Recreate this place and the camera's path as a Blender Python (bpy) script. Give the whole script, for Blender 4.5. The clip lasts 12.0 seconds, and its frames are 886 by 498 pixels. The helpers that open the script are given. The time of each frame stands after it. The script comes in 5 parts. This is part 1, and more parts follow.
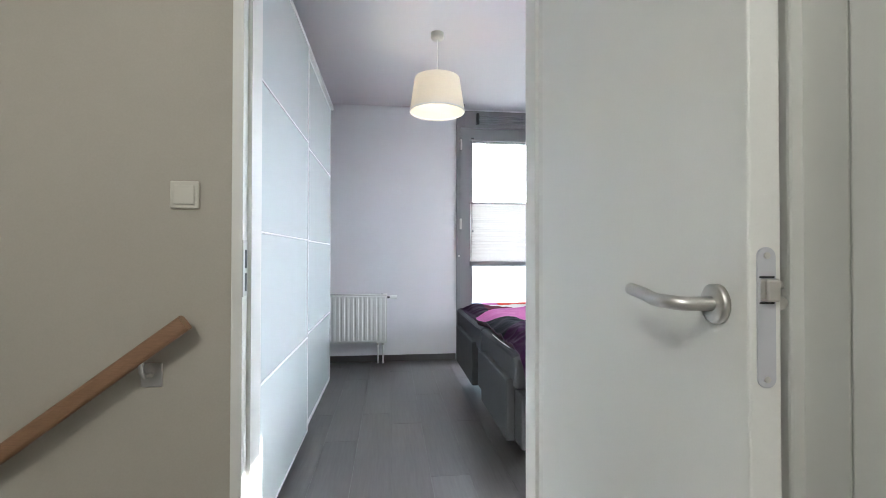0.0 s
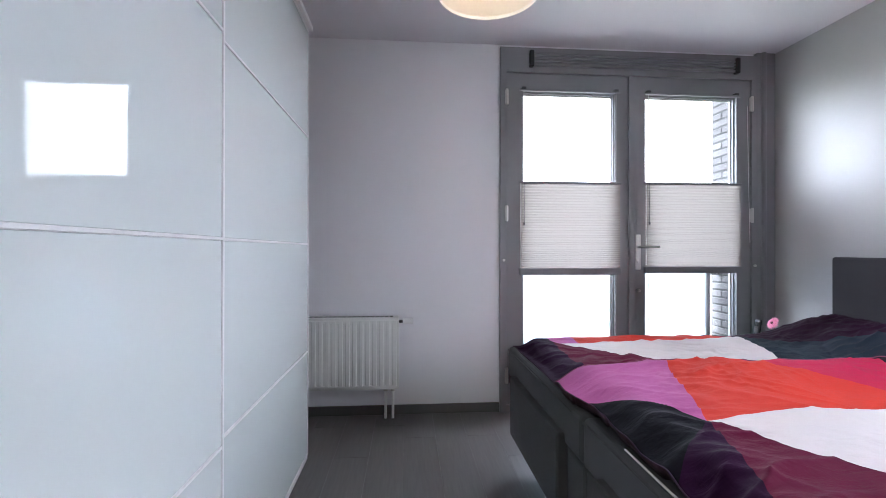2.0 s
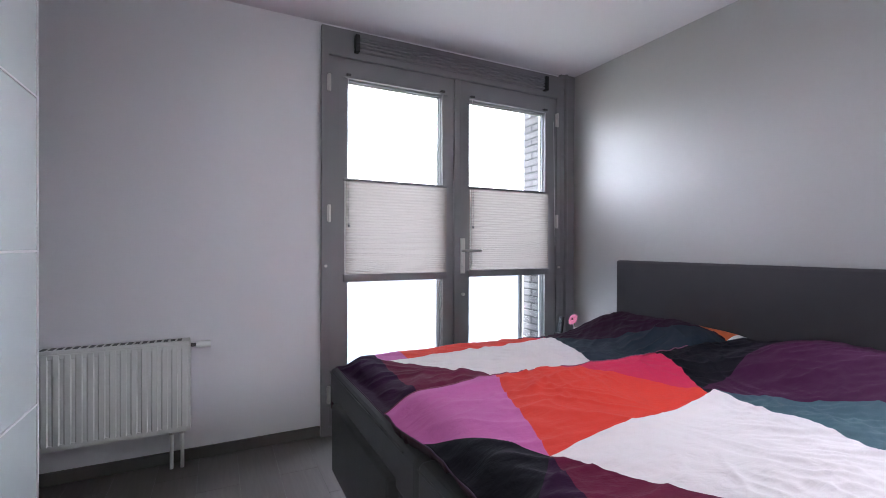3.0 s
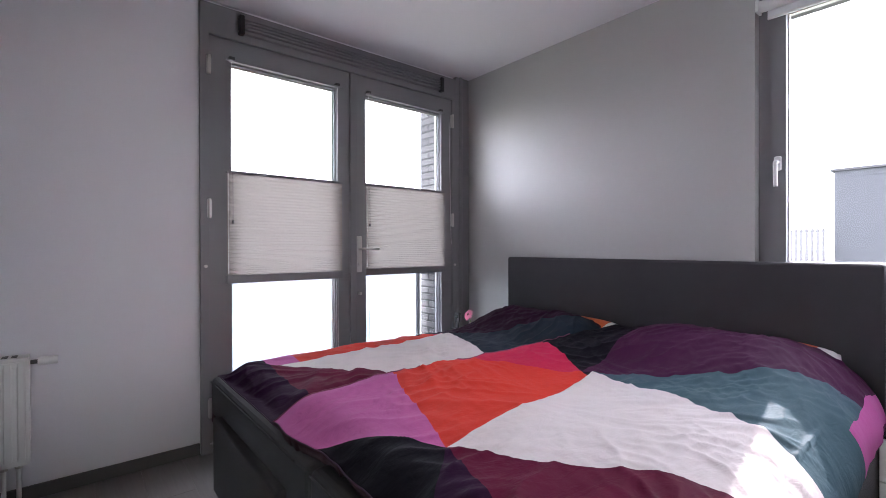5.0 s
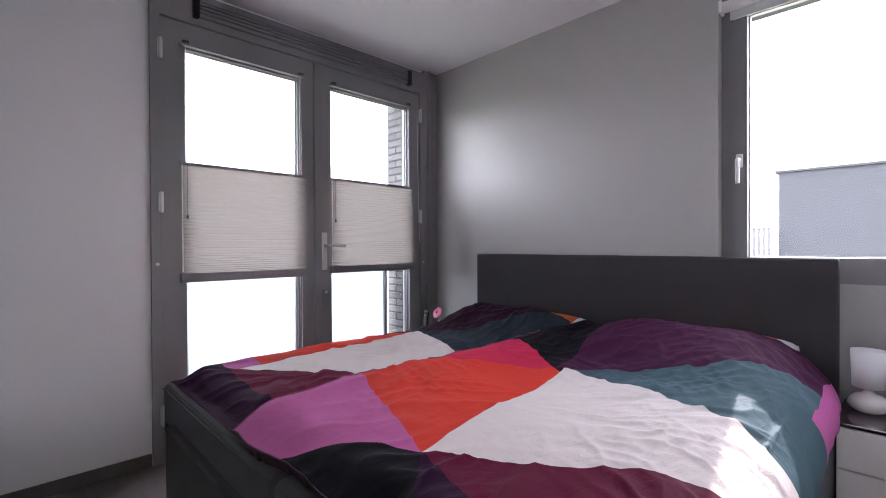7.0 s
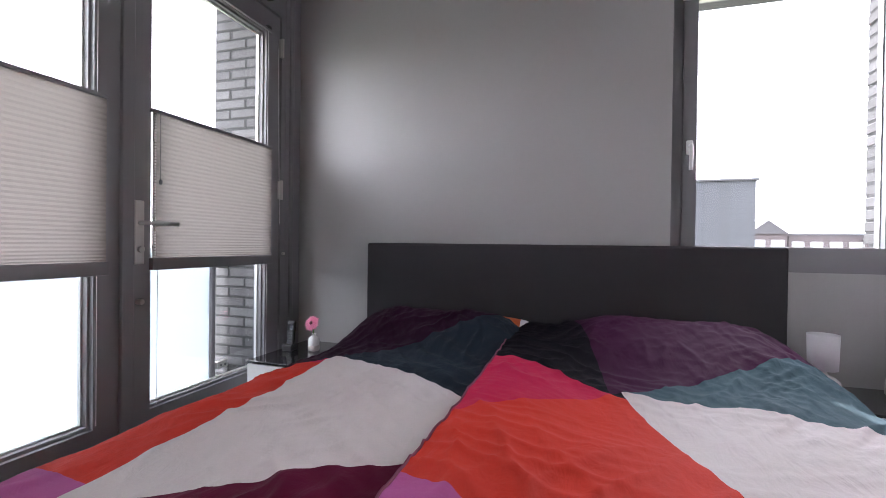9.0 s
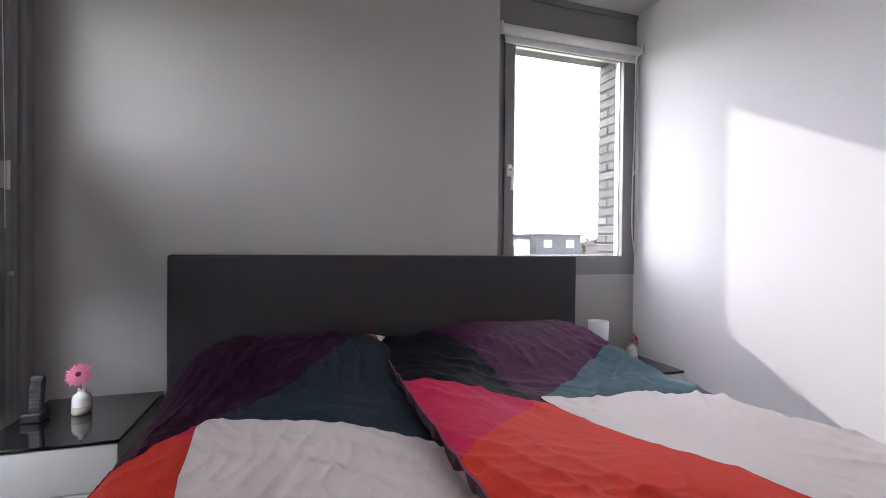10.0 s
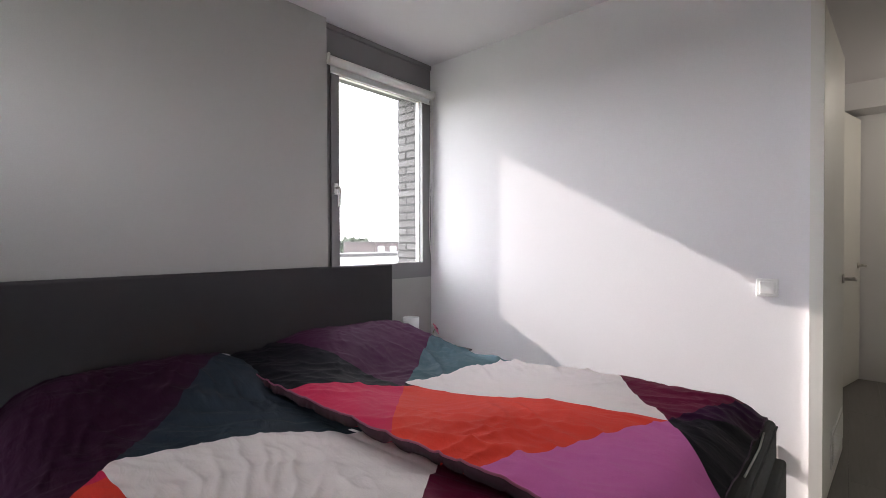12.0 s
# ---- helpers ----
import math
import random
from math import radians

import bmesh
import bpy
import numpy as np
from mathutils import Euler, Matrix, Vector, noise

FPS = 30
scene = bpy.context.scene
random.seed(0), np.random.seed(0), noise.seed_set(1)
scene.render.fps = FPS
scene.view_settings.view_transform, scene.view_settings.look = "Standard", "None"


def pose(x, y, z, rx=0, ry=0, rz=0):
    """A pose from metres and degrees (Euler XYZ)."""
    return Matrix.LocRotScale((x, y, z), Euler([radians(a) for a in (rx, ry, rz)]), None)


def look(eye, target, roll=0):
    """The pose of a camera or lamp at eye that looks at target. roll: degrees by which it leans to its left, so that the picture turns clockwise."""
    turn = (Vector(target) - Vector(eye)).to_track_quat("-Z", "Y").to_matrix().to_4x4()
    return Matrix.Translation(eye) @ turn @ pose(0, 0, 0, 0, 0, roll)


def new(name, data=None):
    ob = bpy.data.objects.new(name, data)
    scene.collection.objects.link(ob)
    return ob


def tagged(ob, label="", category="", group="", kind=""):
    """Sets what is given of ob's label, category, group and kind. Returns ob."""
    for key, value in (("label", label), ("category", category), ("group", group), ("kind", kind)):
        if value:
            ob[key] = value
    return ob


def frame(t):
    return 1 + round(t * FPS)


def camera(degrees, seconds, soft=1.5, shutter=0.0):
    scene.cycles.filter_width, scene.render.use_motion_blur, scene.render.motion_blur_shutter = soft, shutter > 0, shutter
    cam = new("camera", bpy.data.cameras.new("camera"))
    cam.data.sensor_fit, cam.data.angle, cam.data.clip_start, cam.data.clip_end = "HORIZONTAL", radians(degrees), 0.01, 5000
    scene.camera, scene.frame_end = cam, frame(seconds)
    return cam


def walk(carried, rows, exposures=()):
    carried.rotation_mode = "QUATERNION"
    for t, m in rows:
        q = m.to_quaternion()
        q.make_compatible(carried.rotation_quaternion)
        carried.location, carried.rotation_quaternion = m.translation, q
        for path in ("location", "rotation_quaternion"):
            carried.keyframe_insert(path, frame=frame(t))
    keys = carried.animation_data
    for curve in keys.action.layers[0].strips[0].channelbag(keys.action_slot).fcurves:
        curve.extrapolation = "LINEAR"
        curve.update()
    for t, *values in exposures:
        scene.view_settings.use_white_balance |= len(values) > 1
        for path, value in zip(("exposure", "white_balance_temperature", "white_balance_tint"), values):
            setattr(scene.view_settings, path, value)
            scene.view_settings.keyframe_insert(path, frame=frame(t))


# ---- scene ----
cam = camera(89.4, 12.0, soft=0.8)
# light and exposure
SKY_POWER, SUN_POWER, LANDING_FILL_POWER, LEAF_TURN = 0.163, 0.130, 0.278, -4.0
EXPOSURES = [(0.0, 7.47, 5650, 10), (0.5, 7.37, 5700, 14), (1.0, 7.25, 5750, 17), (1.5, 7.0, 5680, 16), (2.5, 6.80, 5750, 18), (3.5, 6.50, 5850, 20), (5.5, 6.34, 6000, 23), (9.5, 6.07, 6200, 20), (12.0, 5.96, 6450, 17)]

# the walk
PATH = [
    (0, (0.277, 0.566, 1.088), (0.512, 2.552, 1.111), 0.1),
    (0.5, (0.245, 0.805, 1.064), (0.462, 2.794, 1.062), 0.4),
    (1, (0.24, 1.251, 1.11), (0.42, 3.243, 1.098), 0.3),
    (1.5, (0.257, 1.683, 1.171), (0.402, 3.678, 1.143), 0.3),
    (2, (0.305, 2.024, 1.14), (0.464, 4.018, 1.145), 0.1),
    (2.5, (0.369, 2.207, 1.191), (0.74, 4.172, 1.177), 0.1),
    (3, (0.379, 2.299, 1.193), (1.278, 4.085, 1.183), 0.2),
    (3.5, (0.398, 2.307, 1.179), (1.519, 3.963, 1.174), 0.0),
    (5.5, (0.399, 2.316, 1.174), (1.702, 3.833, 1.161), -0.1),
    (6, (0.404, 2.317, 1.183), (1.746, 3.8, 1.163), -0.1),
    (6.5, (0.402, 2.32, 1.174), (1.775, 3.774, 1.157), -0.2),
    (8.5, (0.574, 3.069, 1.111), (2.234, 4.184, 1.074), 0.5),
    (9, (0.62, 3.45, 1.092), (2.531, 4.041, 1.074), 0.7),
    (9.5, (0.709, 3.784, 1.098), (2.708, 3.823, 1.088), 0.6),
    (10, (0.747, 4.072, 1.155), (2.654, 3.471, 1.137), 0.6),
    (10.5, (0.695, 4.31, 1.177), (2.425, 3.306, 1.167), 0.3),
    (11, (0.699, 4.501, 1.218), (2.269, 3.263, 1.199), 0.5),
    (11.5, (0.701, 4.58, 1.226), (2.099, 3.15, 1.209), -0.2),
    (12, (0.682, 4.586, 1.235), (2.023, 3.102, 1.212), -0.2),
]
walk(cam, [(t, look(eye, target, roll)) for t, eye, target, roll in PATH], EXPOSURES)

# ---- light ----
SUN_WAY = Vector((-1.0, -0.162, -0.555)).normalized()
world = bpy.data.worlds.new("sky_world")
scene.world = world
world.use_nodes = True
wn = world.node_tree
sky = wn.nodes.new("ShaderNodeTexSky")
sky.sky_type = "NISHITA"
sky.sun_disc = False
sky.sun_elevation = radians(28.7)
sky.sun_rotation = radians(80.4)
sky.dust_density = 0.3
sky.air_density = 1.0
soft_sky = wn.nodes.new("ShaderNodeHueSaturation")
soft_sky.inputs["Saturation"].default_value = 0.5
wn.links.new(sky.outputs[0], soft_sky.inputs["Color"])
haze = wn.nodes.new("ShaderNodeGamma")  # thin white cloud evens the sky out
haze.inputs["Gamma"].default_value = 0.10
wn.links.new(soft_sky.outputs[0], haze.inputs["Color"])
wn.links.new(haze.outputs[0], wn.nodes["Background"].inputs[0])
wn.nodes["Background"].inputs[1].default_value = SKY_POWER

sun = new("sun", bpy.data.lights.new("sun", "SUN"))
sun.data.energy = SUN_POWER
sun.data.angle = radians(0.6)
sun.data.color = (1.0, 0.93, 0.84)
sun.matrix_world = look(Vector((0, 0, 0)) - SUN_WAY * 40, (0, 0, 0))


def point_light(name, at, power, colour, radius):
    ob = new(name, bpy.data.lights.new(name, "POINT"))
    ob.data.energy, ob.data.color, ob.data.shadow_soft_size = power, colour, radius
    ob.location = at
    return ob


point_light("pendant_bulb_light", (0.594, 3.60, 2.17), 0.026, (1.0, 0.78, 0.52), 0.035)
# warm fill for the landing, from an assumed lamp that is never in view
point_light("landing_fill_light", (-0.55, -0.2, 2.36), LANDING_FILL_POWER, (1.0, 0.945, 0.755), 0.1)


# ---- materials ----
def material(name, colour, rough=0.5, metal=0.0, grain=0.04, grain_size=300.0, blotch=0.03, blotch_size=3.0, bump=0.05, bump_size=400.0, coat=0.0, stretch=(1, 1, 1), per_object=0.0, sheen=0.0, rough_var=0.12, gloss=0.5):
    """Principled surface with variation at two scales and a fine relief, in metres of object space."""
    m = bpy.data.materials.new(name)
    m.use_nodes = True
    nt = m.node_tree
    b = nt.nodes["Principled BSDF"]
    b.inputs["Roughness"].default_value = rough
    b.inputs["Metallic"].default_value = metal
    b.inputs["Specular IOR Level"].default_value = gloss
    b.inputs["Coat Weight"].default_value = coat
    b.inputs["Coat Roughness"].default_value = 0.05
    b.inputs["Sheen Weight"].default_value = sheen
    tc = nt.nodes.new("ShaderNodeTexCoord")
    mp = nt.nodes.new("ShaderNodeMapping")
    mp.inputs["Scale"].default_value = stretch
    nt.links.new(tc.outputs["Object"], mp.inputs[0])

    def noise_value(size, detail):
        n = nt.nodes.new("ShaderNodeTexNoise")
        n.inputs["Scale"].default_value = size
        n.inputs["Detail"].default_value = detail
        nt.links.new(mp.outputs[0], n.inputs["Vector"])
        return n.outputs["Fac"]

    def maths(op, a, c):
        n = nt.nodes.new("ShaderNodeMath")
        n.operation = op
        for slot, v in zip(n.inputs, (a, c)):
            if isinstance(v, (int, float)):
                slot.default_value = v
            else:
                nt.links.new(v, slot)
        return n.outputs[0]

    g = maths("MULTIPLY", maths("SUBTRACT", noise_value(grain_size, 4), 0.5), 2 * grain)
    bl = maths("MULTIPLY", maths("SUBTRACT", noise_value(blotch_size, 3), 0.5), 2 * blotch)
    v = maths("ADD", maths("ADD", g, bl), 1.0)
    if per_object:
        oi = nt.nodes.new("ShaderNodeObjectInfo")
        v = maths("ADD", v, maths("MULTIPLY", maths("SUBTRACT", oi.outputs["Random"], 0.5), 2 * per_object))
    mix = nt.nodes.new("ShaderNodeVectorMath")
    mix.operation = "SCALE"
    mix.inputs[0].default_value = colour
    nt.links.new(v, mix.inputs["Scale"])
    nt.links.new(mix.outputs[0], b.inputs["Base Color"])
    r = maths("ADD", maths("MULTIPLY", maths("SUBTRACT", noise_value(blotch_size * 2.3, 3), 0.5), rough_var if rough > 0.12 else 0.02), rough)
    nt.links.new(r, b.inputs["Roughness"])
    if bump:
        bp = nt.nodes.new("ShaderNodeBump")
        bp.inputs["Strength"].default_value = bump
        bp.inputs["Distance"].default_value = 0.002
        nt.links.new(noise_value(bump_size, 3), bp.inputs["Height"])
        nt.links.new(bp.outputs[0], b.inputs["Normal"])
    return m


def glass_material(name, tint=(1, 1, 1), rough=0.0):
    m = bpy.data.materials.new(name)
    m.use_nodes = True
    nt = m.node_tree
    nt.nodes.remove(nt.nodes["Principled BSDF"])
    tr, gl, mx, fr = (nt.nodes.new(k) for k in ("ShaderNodeBsdfTransparent", "ShaderNodeBsdfGlossy", "ShaderNodeMixShader", "ShaderNodeLayerWeight"))
    tr.inputs[0].default_value = (*tint, 1)
    gl.inputs["Roughness"].default_value = rough
    fr.inputs[0].default_value = 0.5
    po, ad = nt.nodes.new("ShaderNodeMath"), nt.nodes.new("ShaderNodeMath")
    po.operation, ad.operation = "POWER", "MULTIPLY_ADD"
    po.inputs[1].default_value = 5.0
    ad.inputs[1].default_value, ad.inputs[2].default_value = 0.7, 0.03
    nt.links.new(fr.outputs["Facing"], po.inputs[0])
    nt.links.new(po.outputs[0], ad.inputs[0])
    nt.links.new(ad.outputs[0], mx.inputs[0])
    nt.links.new(tr.outputs[0], mx.inputs[1])
    nt.links.new(gl.outputs[0], mx.inputs[2])
    nt.links.new(mx.outputs[0], nt.nodes["Material Output"].inputs[0])
    return m


def cloth_screen(name, colour, through_part):
    """Thin cloth or frosted sheet: part diffuse, part translucent."""
    m = bpy.data.materials.new(name)
    m.use_nodes = True
    nt = m.node_tree
    nt.nodes.remove(nt.nodes["Principled BSDF"])
    d, t, mx = (nt.nodes.new(k) for k in ("ShaderNodeBsdfDiffuse", "ShaderNodeBsdfTranslucent", "ShaderNodeMixShader"))
    n = nt.nodes.new("ShaderNodeTexNoise")
    n.inputs["Scale"].default_value = 90
    rmp = nt.nodes.new("ShaderNodeMapRange")
    rmp.inputs["To Min"].default_value, rmp.inputs["To Max"].default_value = 0.97, 1.03
    tc = nt.nodes.new("ShaderNodeTexCoord")
    nt.links.new(tc.outputs["Object"], n.inputs["Vector"])
    nt.links.new(n.outputs["Fac"], rmp.inputs["Value"])
    sc = nt.nodes.new("ShaderNodeVectorMath")
    sc.operation = "SCALE"
    sc.inputs[0].default_value = colour
    nt.links.new(rmp.outputs[0], sc.inputs["Scale"])
    for s_ in (d, t):
        nt.links.new(sc.outputs[0], s_.inputs[0])
    mx.inputs[0].default_value = through_part
    nt.links.new(d.outputs[0], mx.inputs[1])
    nt.links.new(t.outputs[0], mx.inputs[2])
    nt.links.new(mx.outputs[0], nt.nodes["Material Output"].inputs[0])
    return m


def emitting(name, colour, power):
    m = bpy.data.materials.new(name)
    m.use_nodes = True
    b = m.node_tree.nodes["Principled BSDF"]
    b.inputs["Base Color"].default_value = (*colour, 1)
    b.inputs["Emission Color"].default_value = (*colour, 1)
    b.inputs["Emission Strength"].default_value = power
    return m


WHITE_WALL = material("white_wall_paint", (0.78, 0.77, 0.79), 0.9, gloss=0.12, grain=0.03, grain_size=180, blotch=0.015, blotch_size=2, bump=0.10, bump_size=220)
GREY_WALL = material("grey_satin_wall_paint", (0.415, 0.408, 0.396), 0.44, gloss=0.45, rough_var=0.02, grain=0.06, grain_size=200, blotch=0.02, blotch_size=2.5, bump=0.10, bump_size=160)
LANDING_WALL = material("cream_landing_paint", (0.42, 0.385, 0.325), 0.65, grain=0.05, grain_size=180, blotch=0.02, blotch_size=2, bump=0.10, bump_size=220)
CEILING = material("ceiling_plaster", (0.72, 0.70, 0.73), 0.85, grain=0.05, grain_size=160, blotch=0.015, blotch_size=1.5, bump=0.16, bump_size=150)
GREY_FRAME = material("grey_frame_paint", (0.215, 0.211, 0.219), 0.38, grain=0.03, blotch=0.03, bump=0.03, bump_size=250)
DARK_BOARD = material("dark_baseboard", (0.10, 0.095, 0.09), 0.5, grain=0.08, blotch=0.04)
TAN_BOARD = material("tan_baseboard", (0.36, 0.30, 0.22), 0.5, grain=0.08, blotch=0.05)
PLANK = material("dark_grey_laminate", (0.138, 0.127, 0.122), 0.36, grain=0.24, grain_size=10, blotch=0.14, blotch_size=2.2, bump=0.10, bump_size=30, stretch=(9, 0.55, 1), per_object=0.05)
GAP = material("plank_joint", (0.03, 0.03, 0.03), 0.8)
WARDROBE_GLASS = material("white_glass_panel", (0.69, 0.74, 0.73), 0.022, grain=0.004, blotch=0.015, blotch_size=1.2, bump=0.0, coat=0.08)
WARDROBE_GLASS.node_tree.nodes["Principled BSDF"].inputs["Specular IOR Level"].default_value = 0.13
WARDROBE_STRIP = material("white_metal_strip", (0.80, 0.80, 0.80), 0.35)
WARDROBE_BODY = material("white_carcass_foil", (0.75, 0.75, 0.75), 0.5)
DOOR_PAINT = material("white_door_lacquer", (0.74, 0.73, 0.69), 0.35, grain=0.025, blotch=0.02, bump=0.05, bump_size=120)
FRAME_PAINT = material("white_frame_lacquer", (0.72, 0.71, 0.67), 0.5, gloss=0.3, grain=0.015, blotch=0.02, bump=0.04)
STEEL = material("brushed_steel", (0.62, 0.60, 0.57), 0.38, metal=1.0, grain=0.05, blotch=0.04, bump=0.05, stretch=(1, 1, 12))
ZINC = material("matt_zinc_plate", (0.55, 0.55, 0.58), 0.5, metal=0.2, grain=0.02)
DARK_METAL = material("dark_metal", (0.08, 0.08, 0.08), 0.45, metal=0.6)
RADIATOR = material("radiator_enamel", (0.74, 0.74, 0.71), 0.35, grain=0.01, blotch=0.02)
WHITE_PLASTIC = material("white_plastic", (0.80, 0.80, 0.78), 0.35, grain=0.01, blotch=0.01)
BLACK_PLASTIC = material("black_plastic", (0.016, 0.016, 0.018), 0.5)
HANDRAIL_WOOD = material("handrail_wood", (0.25, 0.14, 0.075), 0.45, grain=0.25, grain_size=30, stretch=(1, 14, 14), blotch=0.1)
BED_FABRIC = material("charcoal_bed_fabric", (0.036, 0.033, 0.037), 0.85, grain=0.22, grain_size=500, blotch=0.08, blotch_size=5, bump=0.35, bump_size=700, sheen=0.02)
BED_PAD = material("grey_bed_fabric", (0.050, 0.049, 0.051), 0.8, grain=0.22, grain_size=500, blotch=0.08, blotch_size=5, bump=0.35, bump_size=700, sheen=0.02)
PILLOW_WHITE = material("white_pillow_cotton", (0.75, 0.74, 0.72), 0.9, bump=0.2, bump_size=60)
PILLOW_ORANGE = material("orange_pillow_cotton", (0.55, 0.10, 0.02), 0.9, bump=0.2, bump_size=60)
STAND_WHITE = material("white_lacquer_drawer", (0.76, 0.76, 0.74), 0.25, grain=0.01, blotch=0.015)
STAND_TOP = material("black_glass_top", (0.012, 0.012, 0.013), 0.06, coat=0.5, bump=0.0)
CERAMIC = material("white_ceramic", (0.78, 0.77, 0.74), 0.25, blotch=0.04, blotch_size=40)
STONEWARE = material("beige_ceramic_band", (0.52, 0.48, 0.43), 0.5)
PETAL = material("pink_petal", (0.72, 0.20, 0.33), 0.6, grain=0.15, grain_size=200)
FLOWER_HEART = material("dark_flower_heart", (0.10, 0.02, 0.03), 0.8)
STEM = material("green_stem", (0.10, 0.20, 0.05), 0.6)
BRICK = material("grey_brown_brick", (0.105, 0.102, 0.103), 0.85, grain=0.25, grain_size=120, blotch=0.15, blotch_size=20, bump=0.6, bump_size=140, per_object=0.20)
MORTAR = material("dark_mortar", (0.045, 0.045, 0.045), 0.95, grain=0.2, bump=0.4)
STONE_SILL = material("concrete_sill", (0.4, 0.39, 0.38), 0.8, grain=0.1)
PANE = glass_material("window_glass", (0.97, 0.985, 0.98))
FROSTED = cloth_screen("frosted_balustrade_glass", (0.52, 0.56, 0.585), 0.7)
BLIND_CLOTH = cloth_screen("pleated_blind_cloth", (0.285, 0.258, 0.236), 0.24)
SHADE_CLOTH = cloth_screen("cream_lampshade_cloth", (0.86, 0.82, 0.74), 0.4)
LAMP_OPAL = cloth_screen("opal_glass", (0.82, 0.83, 0.84), 0.3)
BULB = emitting("glowing_bulb", (1.0, 0.80, 0.52), 0.2)
CREAM_PLASTIC = material("cream_plastic", (0.60, 0.57, 0.50), 0.4, grain=0.01, blotch=0.02)
GROUND = material("distant_ground", (0.16, 0.17, 0.13), 0.9, grain=0.2, grain_size=0.6, blotch=0.3, blotch_size=0.05)
SLATE_WALL = material("dark_grey_cladding", (0.036, 0.038, 0.043), 0.8, grain=0.12, grain_size=4, stretch=(1, 0.2, 6), blotch=0.06, blotch_size=0.4)
RED_BRICK = material("red_brick_far", (0.056, 0.044, 0.045), 0.85, grain=0.2, grain_size=8, blotch=0.1, blotch_size=0.5)
PALE_RENDER = material("pale_render_far", (0.27, 0.262, 0.258), 0.85, grain=0.05, grain_size=4, blotch=0.06, blotch_size=0.3)
ROOF_DARK = material("dark_roofing", (0.036, 0.034, 0.037), 0.8, grain=0.15, grain_size=4)
FAR_GLASS = material("far_window_glass", (0.30, 0.36, 0.40), 0.08, bump=0.0)
FENCE_PALE = material("weathered_pale_fence", (0.080, 0.077, 0.080), 0.7)
FAR_FRAME = material("white_window_paint", (0.36, 0.36, 0.36), 0.6)
LEAF = material("far_foliage", (0.055, 0.066, 0.048), 0.8, grain=0.4, grain_size=3, blotch=0.2)
BARK = material("far_bark", (0.10, 0.08, 0.06), 0.9)


# ---- mesh helpers ----
def mesh_object(name, bm, mat, parent=None, smooth=False):
    me = bpy.data.meshes.new(name)
    bm.normal_update()
    bm.to_mesh(me)
    bm.free()
    for m in mat if isinstance(mat, (list, tuple)) else [mat]:
        me.materials.append(m)
    if smooth:
        me.shade_smooth()
    ob = new(name, me)
    ob.parent = parent
    return ob


def part(name, bm, mat, parent, label="", smooth=False):
    ob = mesh_object(name, bm, mat, parent, smooth)
    return tagged(ob, label) if label else ob


def thing(name, label, category, at=(0, 0, 0), group="", kind=""):
    ob = new(name)
    ob.location = at
    ob.empty_display_size = 0.1
    return tagged(ob, label, category, group, kind)


def add_box(bm, x0, x1, y0, y1, z0, z1):
    vs = [bm.verts.new(p) for p in ((x0, y0, z0), (x1, y0, z0), (x1, y1, z0), (x0, y1, z0), (x0, y0, z1), (x1, y0, z1), (x1, y1, z1), (x0, y1, z1))]
    return [bm.faces.new([vs[i] for i in f]) for f in ((3, 2, 1, 0), (4, 5, 6, 7), (0, 1, 5, 4), (1, 2, 6, 5), (2, 3, 7, 6), (3, 0, 4, 7))]


def box(x0, x1, y0, y1, z0, z1, bevel=0.0, segments=2):
    bm = bmesh.new()
    add_box(bm, x0, x1, y0, y1, z0, z1)
    if bevel:
        bmesh.ops.bevel(bm, geom=bm.edges[:], offset=bevel, segments=segments, profile=0.5, affect="EDGES")
    return bm


def lathe(profile, at=(0, 0, 0), steps=32):
    """A turned body about z from (radius, height) pairs."""
    bm = bmesh.new()
    rings = []
    for r, z in profile:
        if r < 1e-5:
            rings.append([bm.verts.new((at[0], at[1], at[2] + z))])
        else:
            rings.append([bm.verts.new((at[0] + r * math.cos(k * math.tau / steps), at[1] + r * math.sin(k * math.tau / steps), at[2] + z)) for k in range(steps)])
    for a, b in zip(rings, rings[1:]):
        for k in range(steps):
            j = (k + 1) % steps
            if len(a) == 1:
                bm.faces.new((a[0], b[j], b[k]))
            elif len(b) == 1:
                bm.faces.new((a[k], a[j], b[0]))
            else:
                bm.faces.new((a[k], a[j], b[j], b[k]))
    return bm


def tube(points, radius, steps=12, bm=None):
    """A round bar along points, with closed ends."""
    bm = bm or bmesh.new()
    pts = [Vector(p) for p in points]
    rings = []
    side = None
    for i, p in enumerate(pts):
        way = (pts[min(i + 1, len(pts) - 1)] - pts[max(i - 1, 0)]).normalized()
        if side is None:
            side = way.orthogonal().normalized()
        side = (side - way * side.dot(way)).normalized()
        up = way.cross(side)
        rings.append([bm.verts.new(p + radius * (side * math.cos(k * math.tau / steps) + up * math.sin(k * math.tau / steps))) for k in range(steps)])
    for a, b in zip(rings, rings[1:]):
        for k in range(steps):
            j = (k + 1) % steps
            bm.faces.new((a[k], a[j], b[j], b[k]))
    bm.faces.new(rings[0][::-1])
    bm.faces.new(rings[-1])
    return bm


def curve_points(pts, n=8):
    """Points on a smooth line through pts."""
    out = []
    p = [Vector(q) for q in pts]
    for i in range(len(p) - 1):
        a, b, c, d = p[max(i - 1, 0)], p[i], p[i + 1], p[min(i + 2, len(p) - 1)]
        for k in range(n):
            t = k / n
            out.append(0.5 * (2 * b + (c - a) * t + (2 * a - 5 * b + 4 * c - d) * t * t + (3 * b - a - 3 * c + d) * t ** 3))
    return out + [p[-1]]


